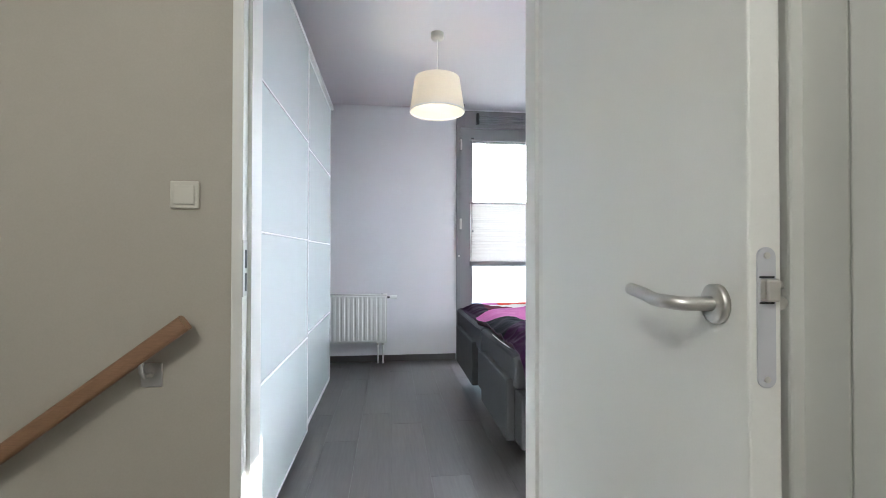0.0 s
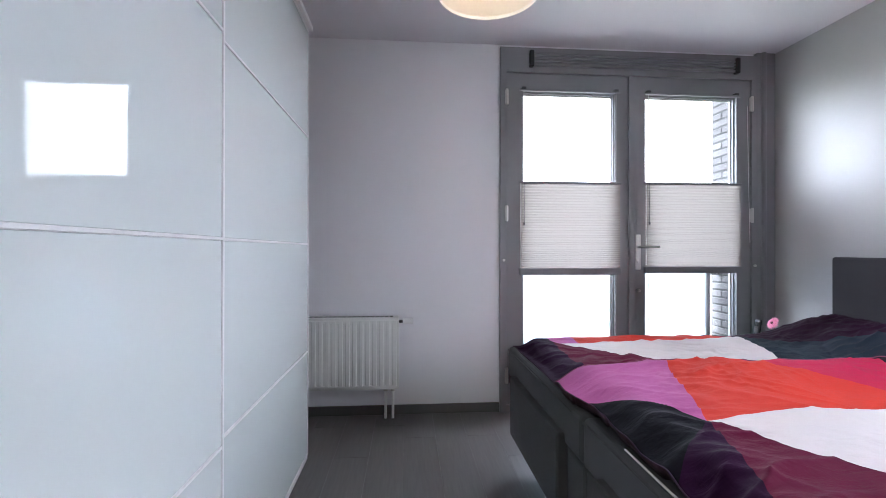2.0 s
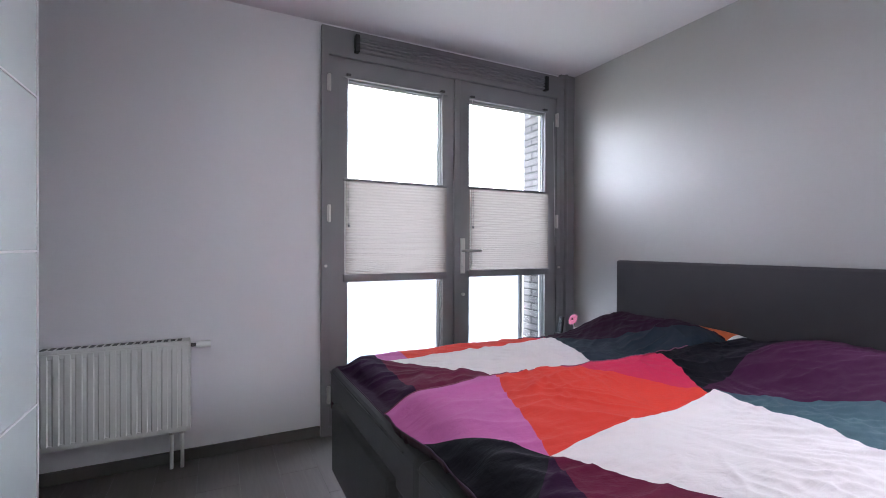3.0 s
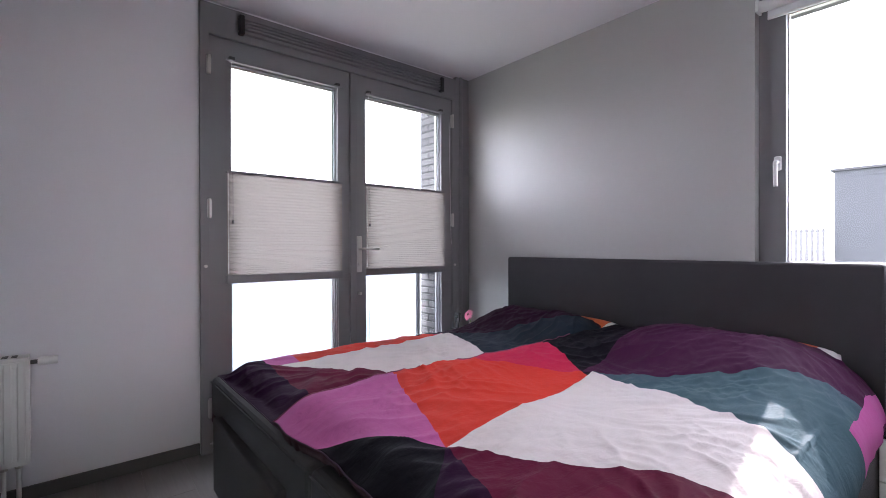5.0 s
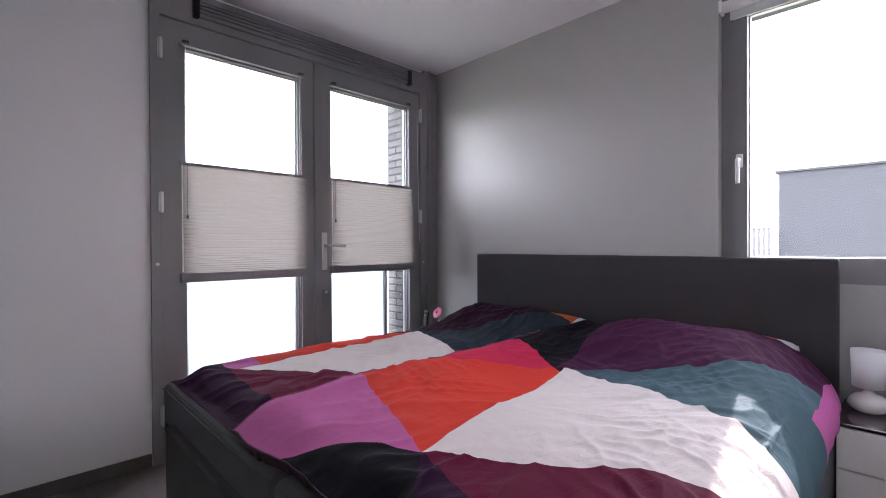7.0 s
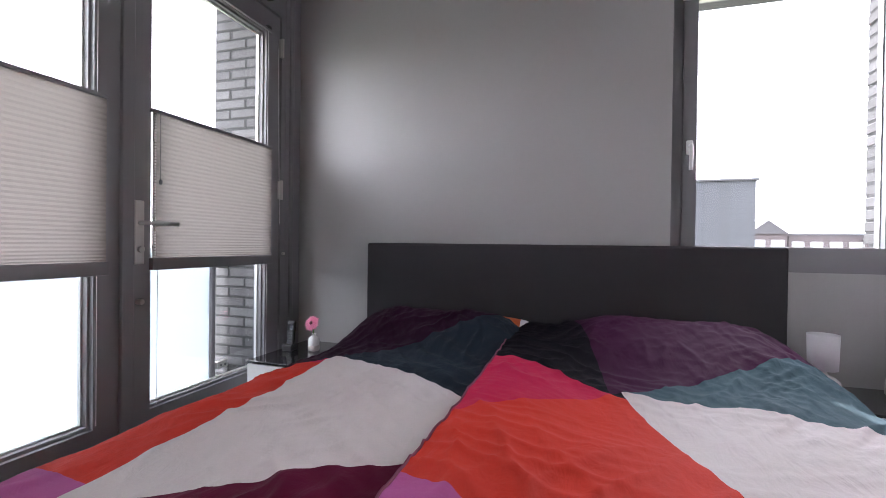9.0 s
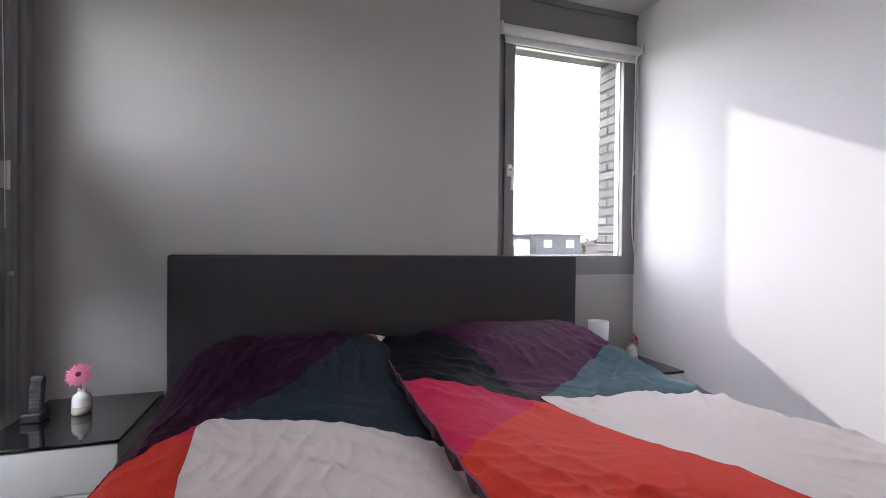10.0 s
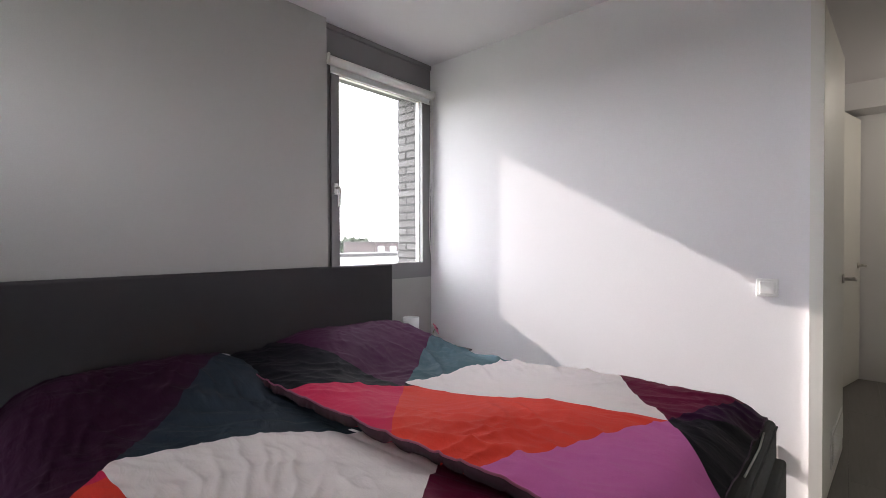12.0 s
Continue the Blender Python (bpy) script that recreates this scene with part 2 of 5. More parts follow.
def structure(name, bm, mat, label):
    return tagged(mesh_object(name, bm, mat), label, name.split("_")[0], kind="structure")


# ---- plan, in metres ----
EAST, NORTH, SOUTH, WEST = 3.02, 5.16, 2.08, -2.4
WALL_T = 0.10
HIGH = 2.60
OUT_X, OUT_Y, WIN_OUT = 3.30, 5.72, 3.48
FR_X0, FR_X1, FR_TOP = 0.957, 2.873, 2.58
WIN_Y0, WIN_Y1 = 2.085, 3.04
DOOR_X0, DOOR_X1, DOOR_TOP = -0.148, 0.757, 2.33
LAND_X0, LAND_X1, LAND_Y0 = -2.4, 0.97, -0.93

# ---- structure ----
bm = bmesh.new()
add_box(bm, WEST - 0.1, FR_X0, NORTH, OUT_Y, -0.3, HIGH)
add_box(bm, FR_X0, FR_X1, NORTH, OUT_Y, FR_TOP, HIGH + 0.25)
structure("wall_north", bm, WHITE_WALL, "white painted bedroom wall beside the glazed balcony doors")
bm = bmesh.new()
add_box(bm, EAST, OUT_X - 0.1, WIN_Y1, NORTH, -0.3, HIGH)
add_box(bm, FR_X1 + 0.09, OUT_X - 0.1, NORTH, OUT_Y - 0.1, -0.3, HIGH)
structure("wall_east", bm, GREY_WALL, "dark grey satin painted wall behind the bed")
bm = bmesh.new()
add_box(bm, FR_X1 + 0.003, EAST, NORTH - 0.03, NORTH + 0.05, 0, HIGH)
structure("wall_corner_casing", bm, GREY_FRAME, "grey painted corner casing beside the balcony doors")
structure("trim_corner_pipe", tube([(2.925, NORTH - 0.034, 0.0), (2.925, NORTH - 0.034, HIGH)], 0.016, 16), GREY_FRAME, "grey painted vertical moulding beside the balcony doors")
bm = bmesh.new()
add_box(bm, WEST - 0.1, DOOR_X0 - 0.03, SOUTH - WALL_T + 0.004, SOUTH, -0.1, HIGH)
add_box(bm, DOOR_X1 + 0.03, OUT_X - 0.1, SOUTH - WALL_T + 0.004, SOUTH, -0.1, HIGH)
add_box(bm, DOOR_X0 - 0.03, DOOR_X1 + 0.03, SOUTH - WALL_T + 0.004, SOUTH, DOOR_TOP + 0.03, HIGH)
structure("wall_south", bm, WHITE_WALL, "white painted bedroom wall with the doorway to the landing")
bm = bmesh.new()
add_box(bm, LAND_X0, DOOR_X0 - 0.03, SOUTH - WALL_T - 0.004, SOUTH - WALL_T + 0.004, -0.1, HIGH)
add_box(bm, DOOR_X1 + 0.03, LAND_X1, SOUTH - WALL_T - 0.004, SOUTH - WALL_T + 0.004, -0.1, HIGH)
add_box(bm, DOOR_X0 - 0.03, DOOR_X1 + 0.03, SOUTH - WALL_T - 0.004, SOUTH - WALL_T + 0.004, DOOR_TOP + 0.03, HIGH)
structure("wall_landing_north", bm, LANDING_WALL, "cream painted landing wall with a handrail and a light switch")
structure("wall_west", box(WEST - 0.1, WEST, SOUTH, NORTH, -0.1, HIGH), WHITE_WALL, "plain white bedroom wall behind the wardrobe")
structure("wall_landing_west", box(LAND_X0 - 0.1, LAND_X0, LAND_Y0 - 0.1, SOUTH - WALL_T, -0.1, HIGH), LANDING_WALL, "plain cream landing wall")
bm = bmesh.new()
add_box(bm, LAND_X1, LAND_X1 + 0.1, -0.20, SOUTH - WALL_T, -0.1, HIGH)
add_box(bm, 0.80, LAND_X1 + 0.1, LAND_Y0, -0.24, -0.1, HIGH)
structure("wall_landing_east", bm, WHITE_WALL, "white landing wall with an inner door")
bm = bmesh.new()
add_box(bm, LAND_X0, LAND_X1 + 0.1, LAND_Y0 - 0.1, LAND_Y0, -0.1, HIGH)
add_box(bm, -0.6, 0.80, LAND_Y0, LAND_Y0 + 0.30, 2.37, HIGH)
structure("wall_landing_south", bm, WHITE_WALL, "white landing end wall with a dropped lintel")
structure("ceiling", box(WEST - 0.1, OUT_X - 0.1, SOUTH - WALL_T, NORTH + 0.3, HIGH, HIGH + 0.25), CEILING, "white plastered bedroom ceiling")
structure("ceiling_landing", box(LAND_X0 - 0.1, LAND_X1 + 0.1, LAND_Y0 - 0.1, SOUTH - WALL_T, HIGH, HIGH + 0.25), CEILING, "white plastered landing ceiling")
floor = structure("floor", box(WEST - 0.1, OUT_X - 0.1, LAND_Y0 - 0.1, NORTH + 0.05, -0.14, -0.006), GAP, "dark grey wood-look laminate floor")

# baseboards
bm = box(-1.6, FR_X0 - 0.004, NORTH - 0.014, NORTH, 0.0, 0.065, 0.003)
structure("baseboard", bm, DARK_BOARD, "dark grey baseboard along the radiator wall")
structure("baseboard", box(DOOR_X1 + 0.075, EAST - 0.002, SOUTH, SOUTH + 0.012, 0.0, 0.055, 0.003), TAN_BOARD, "tan wooden baseboard beside the bed")
structure("baseboard", box(EAST - 0.012, EAST, WIN_Y1, NORTH - 0.035, 0.0, 0.06, 0.003), DARK_BOARD, "dark baseboard behind the bed")


# ---- balcony doors ----
def ring_frame(a0, a1, z0, z1, d0, d1, left, right, bottom, top, place):
    """A mitred frame: outer and inner rectangle, front and back, in one piece; place() turns (across, depth, z) into a point."""
    bm = bmesh.new()
    outer = ((a0, z0), (a1, z0), (a1, z1), (a0, z1))
    inner = ((a0 + left, z0 + bottom), (a1 - right, z0 + bottom), (a1 - right, z1 - top), (a0 + left, z1 - top))
    rings = [[bm.verts.new(place(a, d, z)) for a, z in loop] for d in (d0, d1) for loop in (outer, inner)]
    of, inf, ob, ib = rings
    for k in range(4):
        n = (k + 1) % 4
        for q in ((of[k], of[n], inf[n], inf[k]), (ob[n], ob[k], ib[k], ib[n]), (of[n], of[k], ob[k], ob[n]), (inf[k], inf[n], ib[n], ib[k])):
            bm.faces.new(q)
    bmesh.ops.recalc_face_normals(bm, faces=bm.faces)
    return bm


def frame_bars(x0, x1, z0, z1, y0, y1, left, right, bottom, top):
    """A frame in a wall that runs along x."""
    return ring_frame(x0, x1, z0, z1, y0, y1, left, right, bottom, top, lambda a, d, z: (a, d, z))


FY = NORTH - 0.03
doorset = thing("window_french", "grey painted double balcony doors with two glazed leaves", "balcony door", (FR_X0, FY, 0), kind="structure")
off = Matrix.Translation((-FR_X0, -FY, 0))


def at_doorset(name, bm, mat, parent=None, label="", smooth=False):
    bm.transform(off)
    return part(name, bm, mat, parent or doorset, label, smooth)


at_doorset("door_frame", frame_bars(FR_X0, FR_X1, 0.0, 2.575, FY, FY + 0.11, 0.045, 0.038, 0.05, 0.175), GREY_FRAME)
LEAVES = ((1.002, 1.902, 1.115, 1.80), (1.930, 2.835, 2.02, 2.722))
for x0, x1, g0, g1 in LEAVES:
    leaf = at_doorset("door_leaf", frame_bars(x0 + 0.003, x1 - 0.003, 0.055, 2.395, FY + 0.012, FY + 0.085, g0 - x0, x1 - g1, 0.345, 0.125), GREY_FRAME)
    bead = frame_bars(g0, g1, 0.40, 2.27, FY + 0.030, FY + 0.07, 0.012, 0.012, 0.012, 0.012)
    at_doorset("glazing_bead", bead, GREY_FRAME, leaf)
    spacer = frame_bars(g0 + 0.012, g1 - 0.012, 0.412, 2.258, FY + 0.052, FY + 0.066, 0.008, 0.008, 0.008, 0.008)
    at_doorset("spacer_bar", spacer, STEEL, leaf, "pale metal spacer between the panes")
    p = at_doorset("glass_pane", box(g0 + 0.006, g1 - 0.006, FY + 0.048, FY + 0.051, 0.406, 2.264), PANE, leaf)
    p.visible_shadow = False
    hx = x0 if x0 < 1.5 else x1
    for z in (0.26, 1.40, 2.22):
        hinge = tube([(hx, FY - 0.006, z - 0.055), (hx, FY - 0.006, z + 0.055)], 0.009, 10)
        add_box(hinge, hx - 0.012, hx + 0.012, FY - 0.004, FY + 0.013, z - 0.05, z + 0.05)
        at_doorset("hinge", hinge, STEEL, leaf, "small bare steel hinge")
at_doorset("cover_strip", box(1.892, 1.942, FY - 0.004, FY + 0.03, 0.06, 2.395, 0.004), GREY_FRAME)
bm = box(1.945, 1.985, FY - 0.002, FY + 0.012, 1.00, 1.255, 0.004)
plate = at_doorset("lock_plate", bm, STEEL, None, "long steel handle plate")
bm = tube([(1.965, FY, 1.165), (1.965, FY - 0.05, 1.165), (1.972, FY - 0.056, 1.165), (2.09, FY - 0.058, 1.165)], 0.0095)
at_doorset("lever", bm, STEEL, plate, smooth=True)
at_doorset("cylinder", tube([(1.965, FY - 0.014, 1.06), (1.965, FY + 0.004, 1.06)], 0.013), STEEL, plate)
at_doorset("bolt_knob", tube([(1.968, FY - 0.012, 0.85), (1.968, FY + 0.02, 0.85)], 0.011), STEEL)
for xx, zz in ((0.982, 1.07), (2.855, 1.03)):
    at_doorset("stop_pin", tube([(xx, FY - 0.012, zz), (xx, FY + 0.01, zz)], 0.009), STEEL)
# vent strip in the head of the frame
vent = at_doorset("vent_grille", box(1.16, 2.715, FY - 0.022, FY + 0.004, 2.443, 2.462, 0.003), GREY_FRAME)
for z in (2.470, 2.490, 2.510):
    at_doorset("vent_slat", box(1.19, 2.69, FY - 0.026, FY + 0.002, z, z + 0.012, 0.002), GREY_FRAME, vent)
at_doorset("vent_top", box(1.16, 2.715, FY - 0.022, FY + 0.004, 2.528, 2.538, 0.002), GREY_FRAME, vent)
for x in (1.16, 2.690):
    at_doorset("vent_end_cap", box(x, x + 0.030, FY - 0.038, FY + 0.004, 2.432, 2.545, 0.006), BLACK_PLASTIC, vent, "dark plastic end cap")


def pleated_blind(x0, x1, z0, z1, y):
    blind = thing("pleated_blind", "off-white pleated blind, half drawn, hung on the glazed door", "window blind", ((x0 + x1) / 2, y, z0), "pleated blinds on the balcony doors")
    m = Matrix.Translation((-(x0 + x1) / 2, -y, -z0))
    bm = bmesh.new()
    n = 36
    rows = []
    for k in range(2 * n + 1):
        t = k / (2 * n)
        squeeze = t ** 1.22
        z = z0 + 0.036 + (z1 - z0 - 0.048) * squeeze
        yy = y + (0.0010 if k % 2 else -0.0010)
        rows.append([bm.verts.new((x0 + (x1 - x0) * i / 12, yy, z)) for i in range(13)])
    for a, b in zip(rows, rows[1:]):
        for i in range(12):
            bm.faces.new((a[i], a[i + 1], b[i + 1], b[i]))
    bm.transform(m)
    part("pleated_cloth", bm, BLIND_CLOTH, blind)
    for nm, za, zb, d in (("bottom_rail", z0 - 0.010, z0 + 0.040, 0.012), ("top_rail", z1 - 0.012, z1 + 0.004, 0.009)):
        b = box(x0 - 0.004, x1 + 0.004, y - d, y + d, za, zb, 0.003)
        b.transform(m)
        part(nm, b, GREY_FRAME, blind)
    for x in (x0 + 0.03, x1 - 0.03):
        b = tube([(x, y + 0.004, z1), (x, y + 0.004, 2.285)], 0.0012, 6)
        b.transform(m)
        part("tension_cord", b, WHITE_PLASTIC, blind)
        b = tube([(x, y + 0.004, 0.42), (x, y + 0.004, z0)], 0.0012, 6)
        b.transform(m)
        part("tension_cord", b, WHITE_PLASTIC, blind)
    for x in (x0 + 0.015, x1 - 0.045):
        b = box(x, x + 0.03, y - 0.006, y + 0.025, 2.275, 2.292, 0.002)
        b.transform(m)
        part("cord_bracket", b, DARK_METAL, blind)
    b = bmesh.new()
    zc = z0 + 0.05
    while zc < z1 - 0.02:
        add_box(b, x0 + 0.002, x0 + 0.0075, y - 0.012, y - 0.007, zc, zc + 0.008)
        zc += 0.0115
    b.transform(m)
    part("bead_chain", b, WHITE_PLASTIC, blind, "white beaded pull chain")
    b = tube([(x0 + 0.03, y - 0.008, z1), (x0 + 0.03, y - 0.010, z0 + 0.36)], 0.0012, 6)
    b.transform(m)
    part("pull_cord", b, DARK_METAL, blind)
    b = lathe([(0.0, 0.0), (0.006, 0.002), (0.007, 0.016), (0.003, 0.022), (0.0, 0.022)], (x0 + 0.03, y - 0.010, z0 + 0.34), 12)
    b.transform(m)
    part("cord_knob", b, DARK_METAL, blind)
    b = box(x0 - 0.002, x1 + 0.002, y - 0.008, y + 0.008, 2.262, 2.274, 0.002)
    b.transform(m)
    part("head_rail", b, GREY_FRAME, blind)


pleated_blind(1.093, 1.825, 0.975, 1.622, FY - 0.012)
pleated_blind(2.008, 2.738, 0.985, 1.628, FY - 0.012)
bm = tube(curve_points([(2.79, FY - 0.012, 2.20), (2.795, FY - 0.012, 1.9), (2.80, FY - 0.014, 1.55), (2.81, FY - 0.012, 1.2)]), 0.0015, 6)
tagged(mesh_object("blind_cord", bm, WHITE_PLASTIC), "thin pull cord hanging on the balcony door", "cord")

# ---- side window ----
WX = EAST + 0.05
window = thing("window_side", "grey framed tilt window beside the bed", "window", (WX, WIN_Y0, 0), kind="structure")
woff = Matrix.Translation((-WX, -WIN_Y0, 0))


def bars_y(y0, y1, z0, z1, x0, x1, left, right, bottom, top):
    """A frame in a wall that runs along y."""
    return ring_frame(y0, y1, z0, z1, x0, x1, left, right, bottom, top, lambda a, d, z: (d, a, z))


def at_window(name, bm, mat, parent=None, label="", smooth=False):
    bm.transform(woff)
    return part(name, bm, mat, parent or window, label, smooth)


at_window("panel_below", box(WX + 0.004, WX + 0.1, WIN_Y0 - 0.005, WIN_Y1, 0, 0.985), GREY_WALL, None, "grey painted panel under the window")
at_window("panel_above", box(WX + 0.004, WX + 0.1, WIN_Y0 - 0.005, WIN_Y1, 2.42, HIGH), GREY_FRAME)
at_window("top_trim", box(WX - 0.012, WX + 0.006, WIN_Y0 - 0.004, WIN_Y1 - 0.001, 2.565, HIGH - 0.002, 0.004), GREY_FRAME)
frame_part = at_window("window_frame", bars_y(WIN_Y0 - 0.004, WIN_Y1 - 0.003, 0.985, 2.42, WX, WX + 0.1, 0.055, 0.062, 0.055, 0.06), GREY_FRAME)
sash = at_window("sash", bars_y(WIN_Y0 + 0.048, WIN_Y1 - 0.055, 1.035, 2.37, WX - 0.010, WX + 0.07, 0.050, 0.062, 0.062, 0.06), GREY_FRAME)
at_window("sash_gasket", bars_y(WIN_Y0 + 0.092, WIN_Y1 - 0.112, 1.092, 2.315, WX + 0.025, WX + 0.05, 0.010, 0.010, 0.010, 0.010), STEEL, sash, "pale metal glazing edge")
p = at_window("glass_pane", box(WX + 0.035, WX + 0.038, WIN_Y0 + 0.07, WIN_Y1 - 0.115, 1.095, 2.312), PANE, sash)
p.visible_shadow = False
hy = WIN_Y1 - 0.085
bm = box(WX - 0.022, WX - 0.008, hy - 0.015, hy + 0.015, 1.545, 1.615, 0.006)
handle = at_window("window_handle", bm, WHITE_PLASTIC, None, "white window handle turned down", True)
at_window("handle_grip", tube(curve_points([(WX - 0.015, hy, 1.585), (WX - 0.045, hy, 1.585), (WX - 0.058, hy, 1.575), (WX - 0.056, hy, 1.53), (WX - 0.050, hy, 1.465)], 5), 0.0095, 10), WHITE_PLASTIC, handle, smooth=True)
structure("sill_outside", box(OUT_X - 0.15, WIN_OUT + 0.05, WIN_Y0 - 0.015, WIN_Y1 + 0.02, 0.93, 1.0, 0.004), STONE_SILL, "pale outside window sill")

# roller blind over the side window
roller = thing("roller_blind", "white roller blind rolled up above the side window", "roller blind", (WX, 2.56, 2.36))
roff = Matrix.Translation((-WX, -2.56, -2.36))
for nm, bm, mt in (("cassette", tube([(WX - 0.035, WIN_Y0 + 0.012, 2.362), (WX - 0.035, WIN_Y1 - 0.012, 2.362)], 0.028, 20), WHITE_PLASTIC),
                   ("blind_cloth", box(WX - 0.022, WX - 0.020, WIN_Y0 + 0.03, WIN_Y1 - 0.045, 2.300, 2.36), LAMP_OPAL),
                   ("bottom_bar", box(WX - 0.027, WX - 0.015, WIN_Y0 + 0.03, WIN_Y1 - 0.045, 2.292, 2.306, 0.003), WHITE_PLASTIC)):
    bm.transform(roff)
    part(nm, bm, mt, roller, smooth=nm == "cassette")
for y in (WIN_Y0 + 0.004, WIN_Y1 - 0.018):
    bm = box(WX - 0.066, WX - 0.002, y, y + 0.014, 2.332, 2.394, 0.004)
    bm.transform(roff)
    part("bracket", bm, WHITE_PLASTIC, roller)
loop = curve_points([(WX - 0.035, WIN_Y0 + 0.030, 2.36), (WX - 0.036, WIN_Y0 + 0.036, 1.9), (WX - 0.030, WIN_Y0 + 0.042, 1.35), (WX - 0.032, WIN_Y0 + 0.026, 1.15), (WX - 0.034, WIN_Y0 + 0.006, 1.12), (WX - 0.036, WIN_Y0 - 0.002 + 0.006, 1.3), (WX - 0.036, WIN_Y0 + 0.012, 1.9), (WX - 0.035, WIN_Y0 + 0.012, 2.36)], 10)
bm = tube(loop, 0.0038, 8)
bm.transform(roff)
part("pull_chain", bm, WHITE_PLASTIC, roller, smooth=True)
bm = tube([(WX - 0.034, WIN_Y0 + 0.037, 1.60), (WX - 0.034, WIN_Y0 + 0.037, 1.625)], 0.007, 8)
bm.transform(roff)
part("chain_joint", bm, WHITE_PLASTIC, roller)

# ---- bedroom doorway and door ----
casing = thing("door_frame_bedroom", "white lacquered frame of the bedroom doorway", "door frame", (DOOR_X0, SOUTH, 0), kind="structure")
coff = Matrix.Translation((-DOOR_X0, -SOUTH, 0))


def at_casing(name, bm, mat, parent=None, label=""):
    bm.transform(coff)
    return part(name, bm, mat, parent or casing, label)


Y0, Y1 = SOUTH - WALL_T - 0.016, SOUTH + 0.036
STOP = SOUTH - WALL_T + 0.028
for x0, x1, sx0, sx1 in ((DOOR_X0 - 0.045, DOOR_X0 - 0.012, DOOR_X0 - 0.045, DOOR_X0), (DOOR_X1 + 0.012, DOOR_X1 + 0.045, DOOR_X1, DOOR_X1 + 0.045)):
    bm = box(x0, x1, Y0, STOP, 0, DOOR_TOP + 0.045, 0.002)
    add_box(bm, sx0, sx1, STOP + 0.001, Y1, 0, DOOR_TOP + 0.045)
    at_casing("jamb", bm, FRAME_PAINT)
bm = box(DOOR_X0 - 0.012, DOOR_X1 + 0.012, Y0, STOP, DOOR_TOP + 0.012, DOOR_TOP + 0.045, 0.002)
add_box(bm, DOOR_X0, DOOR_X1, STOP + 0.001, Y1, DOOR_TOP, DOOR_TOP + 0.045)
at_casing("head", bm, FRAME_PAINT)
at_casing("strike_plate", box(DOOR_X0 - 0.014, DOOR_X0 - 0.009, SOUTH - WALL_T - 0.018, SOUTH - WALL_T + 0.022, 0.96, 1.13, 0.001), STEEL, None, "steel strike plate")
at_casing("strike_hole", box(DOOR_X0 - 0.0095, DOOR_X0 - 0.0085, SOUTH - WALL_T - 0.004, SOUTH - WALL_T + 0.012, 1.045, 1.10), BLACK_PLASTIC)
at_casing("strike_hole", box(DOOR_X0 - 0.0095, DOOR_X0 - 0.0085, SOUTH - WALL_T - 0.004, SOUTH - WALL_T + 0.012, 0.975, 1.03), BLACK_PLASTIC)


def lever_set(parent, m, mirror=1):
    """Round rosette and bent lever, drawn in the leaf's own axes: out of the face along -x, lever along +y."""
    bm = lathe([(0.0, 0.0), (0.026, 0.0), (0.026, 0.007), (0.023, 0.009), (0.0, 0.009)], steps=32)
    bm.transform(m @ Matrix.Rotation(radians(-90), 4, "Y"))
    rose = part("rosette", bm, STEEL, parent, "round brushed steel rosette", True)
    pts = curve_points([(-0.006, 0, 0), (-0.030, 0, 0), (-0.046, 0.004, 0), (-0.056, 0.020, 0.001), (-0.058, 0.050, 0.001), (-0.057, 0.085, 0.006), (-0.056, 0.125, 0.010)], 5)
    bm = tube([(p.x, p.y * mirror, p.z) for p in pts], 0.0095, 14)
    bm.transform(m)
    part("lever", bm, STEEL, rose, smooth=True)


# the leaf stands open onto the landing, hinged on the jamb; local y runs from the hinge to the lock, local x across
leaf_pose = pose(DOOR_X1 + 0.005, SOUTH - WALL_T - 0.018, 0, 0, 0, LEAF_TURN)
door = thing("door_bedroom", "open white lacquered bedroom door with a steel lever and vent", "door", (0, 0, 0), kind="structure")
door.matrix_world = leaf_pose
LEAF_W = 0.915
part("leaf", box(0.0, 0.04, -LEAF_W, -0.011, 0.012, 2.315, 0.003), DOOR_PAINT, door)
lever_set(door, Matrix.Translation((0, -LEAF_W + 0.056, 1.024)))
lever_set(door, Matrix.Translation((0.04, -LEAF_W + 0.056, 1.024)) @ Matrix.Rotation(radians(180), 4, "Z"), -1)
face = bmesh.new()
outline = []
for cz, start in ((1.086, 0.0), (0.942, math.pi)):
    outline += [(0.020 + 0.011 * math.cos(start + k * math.pi / 10), cz + 0.011 * math.sin(start + k * math.pi / 10)) for k in range(11)]
front = [face.verts.new((x, -LEAF_W - 0.0025, z)) for x, z in outline]
back = [face.verts.new((x, -LEAF_W + 0.002, z)) for x, z in outline]
face.faces.new(front)
face.faces.new(back[::-1])
for k in range(len(front)):
    face.faces.new((front[k - 1], back[k - 1], back[k], front[k]))
bmesh.ops.recalc_face_normals(face, faces=face.faces)
lock = part("lock_face_plate", face, ZINC, door, "steel lock face plate in the leaf edge")
latch = box(0.012, 0.030, -LEAF_W - 0.013, -LEAF_W, 1.033, 1.060, 0.003)
part("latch", latch, STEEL, lock)
for z in (1.030, 1.0605):
    part("latch_slot", box(0.011, 0.029, -LEAF_W - 0.0031, -LEAF_W, z, z + 0.0022), BLACK_PLASTIC, lock)
for z in (0.941, 1.087):
    part("screw", tube([(0.020, -LEAF_W - 0.0038, z), (0.020, -LEAF_W, z)], 0.004, 10), STEEL, lock)
